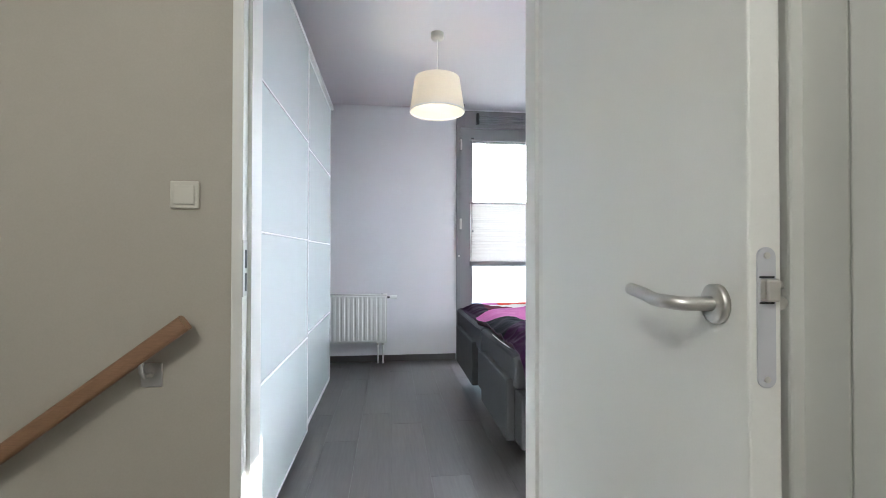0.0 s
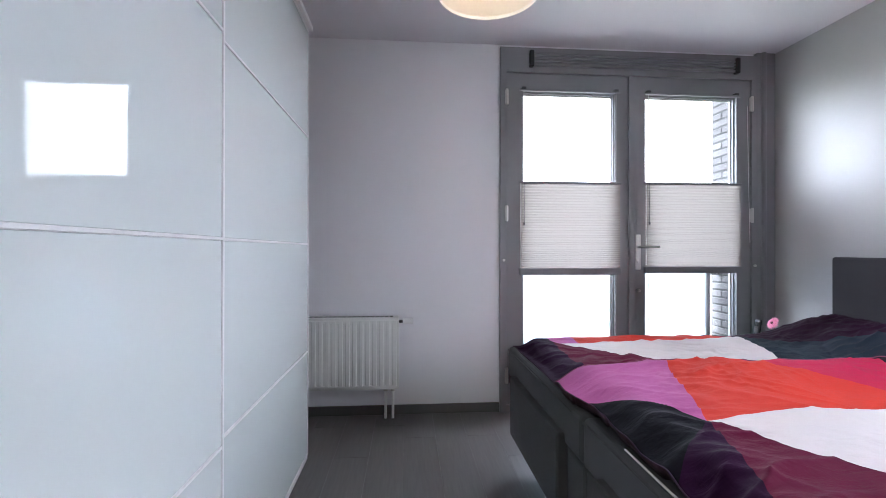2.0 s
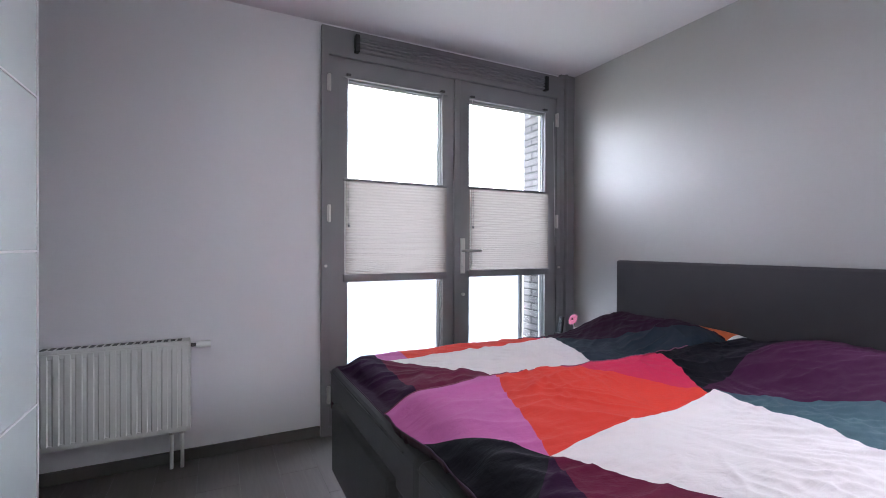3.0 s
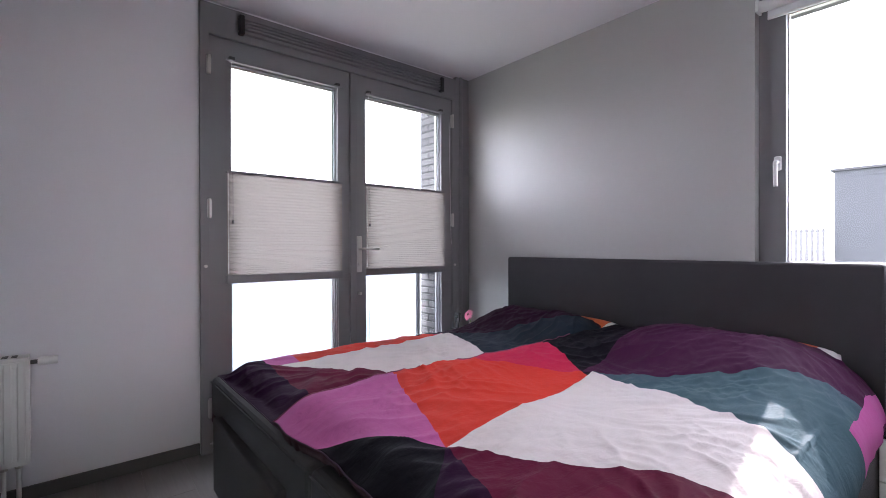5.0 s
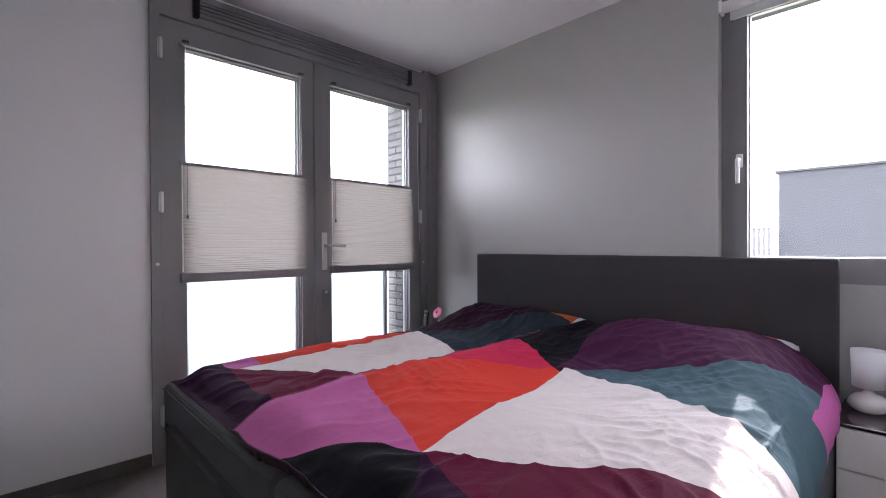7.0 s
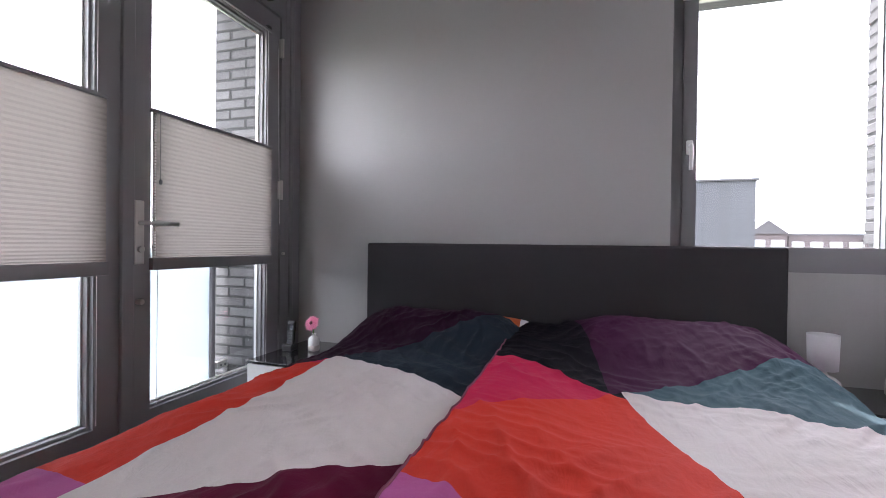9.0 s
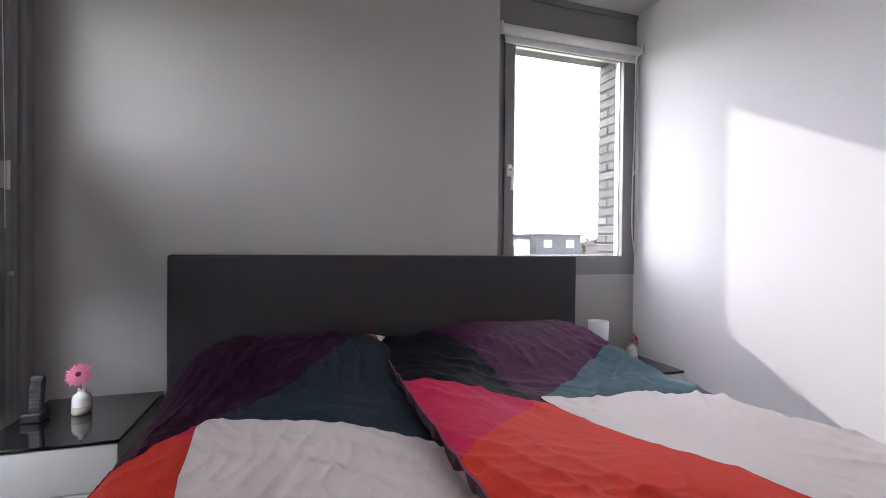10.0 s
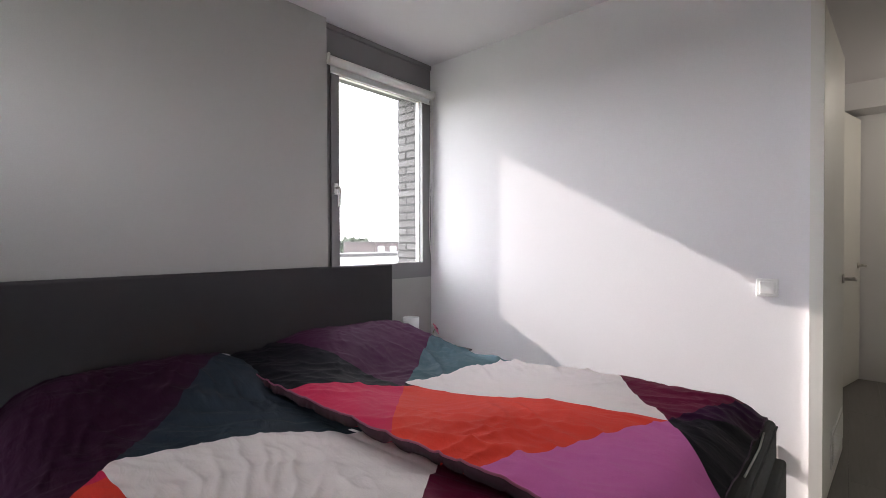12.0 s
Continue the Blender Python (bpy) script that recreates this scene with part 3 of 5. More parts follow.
# vent grille low in the leaf
VF = box(-0.006, 0.0, -LEAF_W + 0.10, -LEAF_W + 0.60, 0.10, 0.29, 0.002)
gr = part("vent_grille", VF, WHITE_PLASTIC, door, "white vent grille low in the door")
part("grille_field", box(-0.0075, -0.006, -LEAF_W + 0.12, -LEAF_W + 0.58, 0.12, 0.27), STEEL, gr)
for k in range(9):
    z = 0.126 + k * 0.016
    bm = box(-0.011, -0.0075, -LEAF_W + 0.12, -LEAF_W + 0.58, z, z + 0.009)
    part("slat", bm, WHITE_PLASTIC, gr)
for z in (0.25, 1.2, 2.1):
    part("hinge", tube([(0.018, -0.002, z - 0.05), (0.018, -0.002, z + 0.05)], 0.006, 10), STEEL, door)

# ---- landing fittings ----
SYL = SOUTH - WALL_T - 0.004
sw = thing("light_switch", "cream square light switch on the landing wall", "light switch", (-0.327, SYL, 1.262))
part("switch_frame", box(-0.041, 0.041, -0.010, 0, -0.041, 0.041, 0.004), CREAM_PLASTIC, sw)
part("switch_rocker", box(-0.029, 0.029, -0.014, -0.009, -0.029, 0.029, 0.003), CREAM_PLASTIC, sw)
rail = thing("handrail", "brown wooden stair handrail on steel brackets", "handrail", (-0.5, SYL, 0.72))
ra, rb = Vector((-0.300, SYL - 0.06, 0.893)), Vector((-1.345, SYL - 0.06, 0.113))
way = (rb - ra).normalized()
up = way.cross(Vector((0, 1, 0))).normalized()
bm = bmesh.new()
ring = []
for k in range(16):
    a = k * math.tau / 16
    ring.append(Vector((0, 1, 0)) * (0.018 * math.copysign(abs(math.cos(a)) ** 0.6, math.cos(a))) + up * (0.024 * math.copysign(abs(math.sin(a)) ** 0.6, math.sin(a))))
v0 = [bm.verts.new(ra + r) for r in ring]
v1 = [bm.verts.new(rb + r) for r in ring]
for k in range(16):
    bm.faces.new((v0[k], v0[(k + 1) % 16], v1[(k + 1) % 16], v1[k]))
bm.faces.new(v0[::-1])
bm.faces.new(v1)
bmesh.ops.recalc_face_normals(bm, faces=bm.faces)
bm.transform(Matrix.Translation((0.5, -SYL, -0.72)))
part("rail", bm, HANDRAIL_WOOD, rail)
for f in (0.11, 0.9):
    p = ra.lerp(rb, f) - Vector((-0.5, SYL, 0.72))
    bm = tube(curve_points([(p.x, p.y, p.z - 0.02), (p.x, p.y, p.z - 0.05), (p.x, p.y + 0.02, p.z - 0.07), (p.x, -0.004, p.z - 0.075)], 5), 0.007, 10)
    br = part("bracket", bm, STEEL, rail, "steel rail bracket", True)
    part("bracket_plate", box(p.x - 0.03, p.x + 0.03, -0.006, 0, p.z - 0.11, p.z - 0.04, 0.003), STEEL, br)

# closed door in the landing's side wall, and one ajar at its end
side = thing("door_landing", "closed white door in the landing side wall", "door", (LAND_X1, 0.7, 0), kind="structure")
part("jamb", box(-0.045, 0.0, 0.525, 0.562, 0, 2.36, 0.005), FRAME_PAINT, side)
part("jamb_board", box(-0.020, 0.0, 0.452, 0.526, 0, 2.36, 0.002), FRAME_PAINT, side)
part("jamb", box(-0.045, 0.0, -0.46, -0.42, 0, 2.36, 0.005), FRAME_PAINT, side)
part("head", box(-0.045, 0.0, -0.42, 0.525, 2.31, 2.36, 0.004), FRAME_PAINT, side)
part("leaf", box(-0.034, 0.0, -0.418, 0.440, 0.01, 2.305, 0.006), DOOR_PAINT, side)
part("stop_pin", lathe([(0.0, 0.012), (0.006, 0.011), (0.008, 0.006), (0.008, 0.0)], (-0.046, 0.544, 1.033), 14), STEEL, side, smooth=True)
lever_set(side, Matrix.Translation((-0.034, -0.34, 1.03)))
end = thing("door_end", "white inner door standing ajar at the end of the landing", "door", (0.752, -0.28, 0), kind="structure")
end.matrix_world = pose(0.752, -0.28, 0, 0, 0, -13.8)
part("leaf", box(-0.002, 0.036, -0.64, 0.0, 0.01, 2.33, 0.003), DOOR_PAINT, end)
lever_set(end, Matrix.Translation((-0.002, -0.575, 1.03)))
# made-up lamp body around the landing fill, out of view
fill_lamp = thing("landing_fill_lamp", "unseen round opal lamp added to light the landing", "ceiling lamp", (-0.55, -0.2, HIGH))
part("lamp_base", lathe([(0.0, 0.0), (0.10, 0.0), (0.10, -0.03), (0.0, -0.03)], steps=24), WHITE_PLASTIC, fill_lamp)
part("diffuser", lathe([(0.14, -0.03), (0.15, -0.05), (0.14, -0.08), (0.10, -0.105), (0.0, -0.115)], steps=24), LAMP_OPAL, fill_lamp, smooth=True)

# ---- wardrobe ----
WFX = -0.214
wardrobe = thing("wardrobe", "tall white sliding-door wardrobe with glossy glass fronts", "wardrobe", (-0.55, 3.4, 0))
wo = Matrix.Translation((0.55, -3.4, 0))


def at_wardrobe(name, bm, mat, parent=None, label=""):
    bm.transform(wo)
    return part(name, bm, mat, parent or wardrobe, label)


for nm, b in zip(("side_board", "side_board", "base_board", "top_board", "back_board"), ((-0.86, -0.28, 2.13, 2.15, 0, 2.36), (-0.86, -0.28, 4.492, 4.512, 0, 2.36), (-0.86, -0.28, 2.15, 4.492, 0.0, 0.06), (-0.86, -0.28, 2.15, 4.492, 2.33, 2.36), (-0.86, -0.85, 2.15, 4.492, 0.06, 2.33))):
    at_wardrobe(nm, box(*b), WARDROBE_BODY)
at_wardrobe("top_rail", box(-0.28, -0.212, 2.135, 4.522, 2.335, 2.362, 0.002), WARDROBE_STRIP)
at_wardrobe("bottom_rail", box(-0.28, -0.236, 2.135, 4.522, 0.0, 0.022, 0.002), WARDROBE_STRIP)
CUTS = (0.028, 0.586, 1.171, 1.757, 2.332)
for y0, y1, x in ((2.135, 3.334, WFX), (3.318, 4.527, WFX - 0.024)):
    slide = at_wardrobe("sliding_door", box(x - 0.022, x - 0.004, y0, y1, 0.024, 2.334), WARDROBE_BODY)
    for k in range(4):
        at_wardrobe("glass_panel", box(x - 0.004, x, y0 + 0.006, y1 - 0.006, CUTS[k] + 0.005, CUTS[k + 1] - 0.005, 0.001, 1), WARDROBE_GLASS, slide)
    for z in CUTS:
        at_wardrobe("strip", box(x - 0.004, x + 0.004, y0, y1, z - 0.004, z + 0.004, 0.001, 1), WARDROBE_STRIP, slide)
    for y in (y0, y1 - 0.012):
        at_wardrobe("edge_strip", box(x - 0.022, x + 0.005, y, y + 0.012, 0.024, 2.334, 0.0015, 1), WARDROBE_STRIP, slide)

# ---- radiator ----
radiator = thing("radiator", "white ribbed panel radiator on the wall with a valve", "radiator", (-0.2, NORTH, 0))
RX0, RX1 = -0.55, 0.45
bm = bmesh.new()
n = 22
prof = []
for k in range(n):
    xa = RX0 + 0.012 + (RX1 - RX0 - 0.024) * k / n
    w = (RX1 - RX0 - 0.024) / n
    prof += [(xa, -0.130), (xa + 0.30 * w, -0.130), (xa + 0.42 * w, -0.135), (xa + 0.88 * w, -0.135)]
prof.append((RX1 - 0.012, -0.130))
lo = [bm.verts.new((x, y, 0.235)) for x, y in prof]
hi = [bm.verts.new((x, y, 0.665)) for x, y in prof]
for k in range(len(prof) - 1):
    bm.faces.new((lo[k], lo[k + 1], hi[k + 1], hi[k]))
front = part("front_panel", bm, RADIATOR, radiator)
bm = box(RX0, RX1, -0.132, -0.118, 0.645, 0.672, 0.004)
add_box(bm, RX0, RX1, -0.132, -0.118, 0.212, 0.240)
add_box(bm, RX0, RX0 + 0.013, -0.132, -0.118, 0.240, 0.645)
add_box(bm, RX1 - 0.013, RX1, -0.132, -0.118, 0.240, 0.645)
part("panel_edge", bm, RADIATOR, radiator)
part("back_panel", box(RX0, RX1, -0.055, -0.042, 0.22, 0.67, 0.003), RADIATOR, radiator)
bm = box(RX0 + 0.003, RX1 - 0.003, -0.134, -0.04, 0.672, 0.690, 0.003)
grille = part("top_grille", bm, RADIATOR, radiator)
for k in range(30):
    x = RX0 + 0.03 + k * (RX1 - RX0 - 0.06) / 30
    part("slot", box(x, x + 0.020, -0.115, -0.06, 0.6895, 0.6915), DARK_METAL, grille)
for x in (RX0, RX1 - 0.004):
    part("side_cover", box(x, x + 0.004, -0.118, -0.055, 0.215, 0.672), RADIATOR, radiator)
bm = tube([(RX1, -0.075, 0.655), (RX1 + 0.03, -0.075, 0.655)], 0.010, 12)
valve = part("valve_body", bm, DARK_METAL, radiator)
part("thermostat_head", tube([(RX1 + 0.025, -0.075, 0.655), (RX1 + 0.04, -0.075, 0.655), (RX1 + 0.043, -0.075, 0.655), (RX1 + 0.095, -0.075, 0.655)], 0.020, 18), WHITE_PLASTIC, valve, smooth=False)
for x in (RX1 - 0.09, RX1 - 0.04):
    part("pipe", tube([(x, -0.075, 0.22), (x, -0.075, 0.0)], 0.009, 10), WHITE_PLASTIC, radiator, smooth=True)
    part("pipe_nut", tube([(x, -0.075, 0.185), (x, -0.075, 0.212)], 0.015, 6), STEEL, radiator)
for x in (RX0 + 0.15, RX1 - 0.15):
    part("wall_bracket", box(x, x + 0.03, -0.042, 0.0, 0.3, 0.6), RADIATOR, radiator)

# ---- pendant lamp ----
pendant = thing("pendant_lamp", "cream drum pendant lamp, lit, hung from the ceiling", "pendant lamp", (0.594, 3.60, HIGH))
part("canopy", lathe([(0.0, 0.0), (0.045, 0.0), (0.045, -0.03), (0.038, -0.042), (0.0, -0.045)], steps=28), STEEL, pendant, "brushed steel ceiling canopy", True)
part("cord", tube([(0, 0, -0.04), (0, 0, -0.34)], 0.003, 8), WHITE_PLASTIC, pendant)
shade = part("shade", lathe([(0.152, -0.310), (0.154, -0.315), (0.187, -0.537), (0.187, -0.542), (0.184, -0.537), (0.151, -0.315), (0.152, -0.310)], steps=56), SHADE_CLOTH, pendant, "cream cloth drum shade", True)
part("shade_ring", lathe([(0.1875, -0.532), (0.189, -0.538), (0.1875, -0.544), (0.183, -0.544), (0.183, -0.532), (0.1875, -0.532)], steps=56), WHITE_PLASTIC, shade)
bm = bmesh.new()
for k in range(3):
    a = k * math.tau / 3
    tube([(0, 0, -0.325), (0.152 * math.cos(a), 0.152 * math.sin(a), -0.320)], 0.002, 6, bm)
part("spider", bm, STEEL, shade)
part("socket", lathe([(0.0, -0.29), (0.018, -0.29), (0.020, -0.37), (0.0, -0.37)], steps=16), WHITE_PLASTIC, pendant)
part("bulb", lathe([(0.012, -0.37), (0.016, -0.385), (0.028, -0.415), (0.030, -0.435), (0.024, -0.46), (0.0, -0.472)], steps=20), BULB, pendant, "glowing warm bulb", True)
part("switch_tag", box(0.183, 0.189, -0.008, 0.008, -0.50, -0.48, 0.002), DARK_METAL, shade)

# ---- bed ----
BED_X0, BED_X1, BED_Y0, BED_Y1 = 0.905, 2.95, 2.555, 4.47
bed = thing("bed", "charcoal upholstered double box-spring bed with a tall headboard", "bed", (1.9, 3.5, 0))
bo = Matrix.Translation((-1.9, -3.5, 0))


def at_bed(name, bm, mat, parent=None, label="", smooth=False):
    bm.transform(bo)
    return part(name, bm, mat, parent or bed, label, smooth)


at_bed("headboard", box(2.957, 3.016, 2.572, 4.632, 0.06, 1.10, 0.014, 3), BED_FABRIC, None, "charcoal fabric headboard")
BED_MID = 3.42
for y0, y1, pa, pb in ((BED_Y0 + 0.005, BED_MID - 0.004, 2.665, 3.27), (BED_MID + 0.004, BED_Y1 - 0.005, 3.575, 4.30)):
    base = at_bed("box_spring", box(BED_X0 - 0.030, BED_X1, y0, y1, 0.19, 0.438, 0.012, 3), BED_PAD)
    at_bed("foot_pad", box(BED_X0 - 0.072, BED_X0 - 0.027, pa, pb, 0.192, 0.490, 0.010, 3), BED_PAD, base, "padded fabric panel on the foot end")
    m_ob = at_bed("mattress", box(BED_X0 - 0.042, BED_X1, y0 + (0.068 if y0 < BED_MID - 0.1 else -0.005), y1 + 0.003, 0.446, 0.610, 0.022, 3), BED_PAD)
    at_bed("piping", tube([(BED_X0 - 0.044, y0 + 0.09, 0.592), (BED_X0 - 0.044, y1 - 0.01, 0.592)], 0.003, 8), BED_PAD, m_ob)
for x in (1.08, 2.75):
    for y in (2.80, 3.42, 4.25):
        bm = lathe([(0.0, 0.0), (0.026, 0.0), (0.028, 0.006), (0.030, 0.192), (0.0, 0.192)], (x, y, 0), 20)
        at_bed("leg", bm, STEEL, None, "short metal bed foot", True)
at_bed("sheet_edge", tube([(0.882, 2.80, 0.613), (0.876, 2.95, 0.614), (0.882, 3.17, 0.612)], 0.0028, 8), PILLOW_WHITE, None, "white edge of the fitted sheet")
# the near side's lower rail with a hanging strap
bm = tube(curve_points([(0.96, 2.556, 0.36), (0.95, 2.545, 0.30), (0.95, 2.545, 0.24), (0.97, 2.556, 0.22)], 5), 0.006, 8)
at_bed("strap_loop", bm, BLACK_PLASTIC, None, "black strap on the box spring", True)


def patchwork(name, layers, base):
    """Printed cotton: coloured fields bounded by straight, slightly wavy lines in the plan of the bed."""
    m = bpy.data.materials.new(name)
    m.use_nodes = True
    nt = m.node_tree
    b = nt.nodes["Principled BSDF"]
    tc = nt.nodes.new("ShaderNodeTexCoord")
    wav = nt.nodes.new("ShaderNodeTexNoise")
    wav.inputs["Scale"].default_value = 3.0
    nt.links.new(tc.outputs["Object"], wav.inputs["Vector"])
    sub = nt.nodes.new("ShaderNodeVectorMath")
    sub.operation = "SUBTRACT"
    sub.inputs[1].default_value = (0.5, 0.5, 0.5)
    nt.links.new(wav.outputs["Color"], sub.inputs[0])
    mul = nt.nodes.new("ShaderNodeVectorMath")
    mul.operation = "SCALE"
    mul.inputs["Scale"].default_value = 0.04
    nt.links.new(sub.outputs[0], mul.inputs[0])
    add = nt.nodes.new("ShaderNodeVectorMath")
    nt.links.new(tc.outputs["Object"], add.inputs[0])
    nt.links.new(mul.outputs[0], add.inputs[1])

    def maths(op, a, c):
        n = nt.nodes.new("ShaderNodeMath")
        n.operation = op
        for slot, v in zip(n.inputs, (a, c)):
            if isinstance(v, (int, float)):
                slot.default_value = v
            else:
                nt.links.new(v, slot)
        return n.outputs[0]

    def left_of(p, q):
        """1 on the left of the line from p to q, as seen from above."""
        d = nt.nodes.new("ShaderNodeVectorMath")
        d.operation = "DOT_PRODUCT"
        nx, ny = -(q[1] - p[1]), q[0] - p[0]
        d.inputs[1].default_value = (nx, ny, 0)
        nt.links.new(add.outputs[0], d.inputs[0])
        return maths("GREATER_THAN", d.outputs["Value"], nx * p[0] + ny * p[1])

    colour = None
    for col, rule in layers:
        mask = None
        for group in rule:
            g = None
            for p, q in group:
                s_ = left_of(p, q)
                g = s_ if g is None else maths("MULTIPLY", g, s_)
            mask = g if mask is None else maths("MAXIMUM", mask, g)
        mx = nt.nodes.new("ShaderNodeMix")
        mx.data_type = "RGBA"
        nt.links.new(mask, mx.inputs["Factor"])
        if colour is None:
            mx.inputs["A"].default_value = (*base, 1)
            mx.inputs[6].default_value = (*base, 1)
        else:
            nt.links.new(colour, mx.inputs[6])
        mx.inputs[7].default_value = (*col, 1)
        colour = mx.outputs[2]
    fine = nt.nodes.new("ShaderNodeTexNoise")
    fine.inputs["Scale"].default_value = 260.0
    fine.inputs["Detail"].default_value = 3.0
    nt.links.new(tc.outputs["Object"], fine.inputs["Vector"])
    rng = nt.nodes.new("ShaderNodeMapRange")
    rng.inputs["To Min"].default_value, rng.inputs["To Max"].default_value = 0.95, 1.05
    nt.links.new(fine.outputs["Fac"], rng.inputs["Value"])
    sc = nt.nodes.new("ShaderNodeVectorMath")
    sc.operation = "SCALE"
    nt.links.new(colour, sc.inputs[0])
    nt.links.new(rng.outputs[0], sc.inputs["Scale"])
    nt.links.new(sc.outputs[0], b.inputs["Base Color"])
    b.inputs["Roughness"].default_value = 0.7
    b.inputs["Specular IOR Level"].default_value = 0.08
    # creases of unironed cotton
    crease = nt.nodes.new("ShaderNodeTexNoise")
    crease.inputs["Scale"].default_value = 9.0
    crease.inputs["Detail"].default_value = 5.0
    crease.inputs["Roughness"].default_value = 0.6
    crease.inputs["Distortion"].default_value = 1.6
    mpn = nt.nodes.new("ShaderNodeMapping")
    mpn.inputs["Scale"].default_value = (1.0, 2.2, 1.0)
    mpn.inputs["Rotation"].default_value = (0, 0, 0.5)
    nt.links.new(tc.outputs["Object"], mpn.inputs[0])
    nt.links.new(mpn.outputs[0], crease.inputs["Vector"])
    bp = nt.nodes.new("ShaderNodeBump")
    bp.inputs["Strength"].default_value = 0.38
    bp.inputs["Distance"].default_value = 0.011
    nt.links.new(crease.outputs["Fac"], bp.inputs["Height"])
    # short crinkles between the long creases
    crinkle = nt.nodes.new("ShaderNodeTexNoise")
    crinkle.inputs["Scale"].default_value = 7.0
    crinkle.inputs["Detail"].default_value = 2.5
    crinkle.inputs["Distortion"].default_value = 0.5
    mpc = nt.nodes.new("ShaderNodeMapping")
    mpc.inputs["Scale"].default_value = (5.0, 1.0, 1.0)
    mpc.inputs["Rotation"].default_value = (0, 0, 0.3)
    nt.links.new(tc.outputs["Object"], mpc.inputs[0])
    nt.links.new(mpc.outputs[0], crinkle.inputs["Vector"])
    bp2 = nt.nodes.new("ShaderNodeBump")
    bp2.inputs["Strength"].default_value = 0.18
    bp2.inputs["Distance"].default_value = 0.007
    nt.links.new(crinkle.outputs["Fac"], bp2.inputs["Height"])
    nt.links.new(bp.outputs[0], bp2.inputs["Normal"])
    nt.links.new(bp2.outputs[0], b.inputs["Normal"])
    return m


C_WHITE, C_ORANGE, C_RED = (0.71, 0.645, 0.635), (0.64, 0.048, 0.030), (0.54, 0.024, 0.082)
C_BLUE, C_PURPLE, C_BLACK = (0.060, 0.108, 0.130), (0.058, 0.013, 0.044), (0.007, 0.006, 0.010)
# the far duvet's blue and purple, darker than the near duvet's
C_FAR_BLUE, C_FAR_PURPLE = (0.023, 0.033, 0.046), (0.026, 0.006, 0.020)
C_PINK, C_MAROON, C_PLUM = (0.50, 0.12, 0.33), (0.115, 0.009, 0.032), (0.024, 0.004, 0.024)

HEM = material("pink_hem_cotton", (0.24, 0.055, 0.11), 0.8)
# maroon duvet edge, darkened to paint in the shade under the overlap
SHADED_RIM = material("shaded_maroon_duvet_rim", (0.035, 0.008, 0.016), 0.85)
DARK_HEM = material("plum_hem_cotton", (0.05, 0.02, 0.045), 0.8)
J = (2.03, 3.33)
OW = ((1.08, 3.125), J)
HEADROW = ((1.0, 3.335), (3.0, 3.335))
NEAR_PRINT = patchwork("near_duvet_print", [
    (C_BLUE, [[((1.90, 2.68), (2.03, 3.325))[::-1]]]),
    (C_PURPLE, [[((2.43, 2.75), (2.03, 3.325))[::-1]]]),
    (C_MAROON, [[((1.08, 3.125), (1.43, 2.68))[::-1]]]),
    (C_PLUM, [[((1.08, 3.125), (0.97, 2.75))[::-1]]]),
    (C_BLACK, [[((1.08, 3.125), (0.88, 2.93))[::-1]]]),
    (C_ORANGE, [[OW], [HEADROW]]),
    (C_RED, [[OW, ((1.98, 3.385), (1.66, 3.735))[::-1]], [HEADROW, ((1.98, 3.385), (1.66, 3.735))[::-1]]]),
    (C_BLACK, [[OW, ((2.01, 3.37), (2.22, 3.72))[::-1]], [HEADROW, ((2.01, 3.37), (2.22, 3.72))[::-1]]]),
    (C_PURPLE, [[((2.43, 3.42), (2.03, 3.365)), ((2.43, 2.75), (2.03, 3.325))[::-1]]]),
    (C_PINK, [[OW, ((1.08, 3.125), (1.315, 3.71))]]),
    (C_BLACK, [[((1.08, 3.125), (0.86, 3.47)), ((1.08, 3.125), (0.87, 2.95))[::-1]]]),
    (C_PINK, [[((3.0, 2.588), (2.2, 2.588)), ((2.30, 3.0), (2.30, 2.0))]]),
], C_WHITE)
FAR_PRINT = patchwork("far_duvet_print", [
    (C_ORANGE, [[((1.19, 4.29), (2.115, 4.325))]]),
    (C_RED, [[((1.19, 4.29), (2.115, 4.325)), ((1.98, 4.6), (2.04, 4.2))]]),
    (C_PINK, [[((1.19, 4.29), (2.115, 4.325)), ((1.19, 4.0), (1.19, 4.6))]]),
    (C_MAROON, [[((1.50, 3.72), (1.18, 4.17)), ((2.115, 4.325), (1.19, 4.29))]]),
    (C_PLUM, [[((1.02, 3.6), (1.08, 4.7))]]),
    (C_FAR_BLUE, [[((2.115, 4.325), (1.90, 3.74))]]),
    (C_FAR_PURPLE, [[((2.12, 4.28), (2.80, 3.68))]]),
], C_WHITE)


def smooth(a, b, t):
    t = min(max((t - a) / (b - a), 0.0), 1.0)
    return t * t * (3 - 2 * t)


def ridge(x, y, turn, across, along, seed, sharp):
    """Long drawn creases: narrow crests that run along one direction and wander."""
    c, d = math.cos(turn), math.sin(turn)
    u, v = x * c + y * d, y * c - x * d
    w = 0.16 * noise.noise((u * 2.1, v * 2.1, seed + 3)) + 0.03 * noise.noise((u * 7.0, v * 7.0, seed + 6))
    crest = max(1 - 2.2 * abs(noise.noise((u * along, (v + w) * across, seed))), 0) ** sharp
    return crest * max(0.0, 0.35 + 1.1 * noise.noise((u * 1.9 + 9, v * 2.4, seed + 13)))


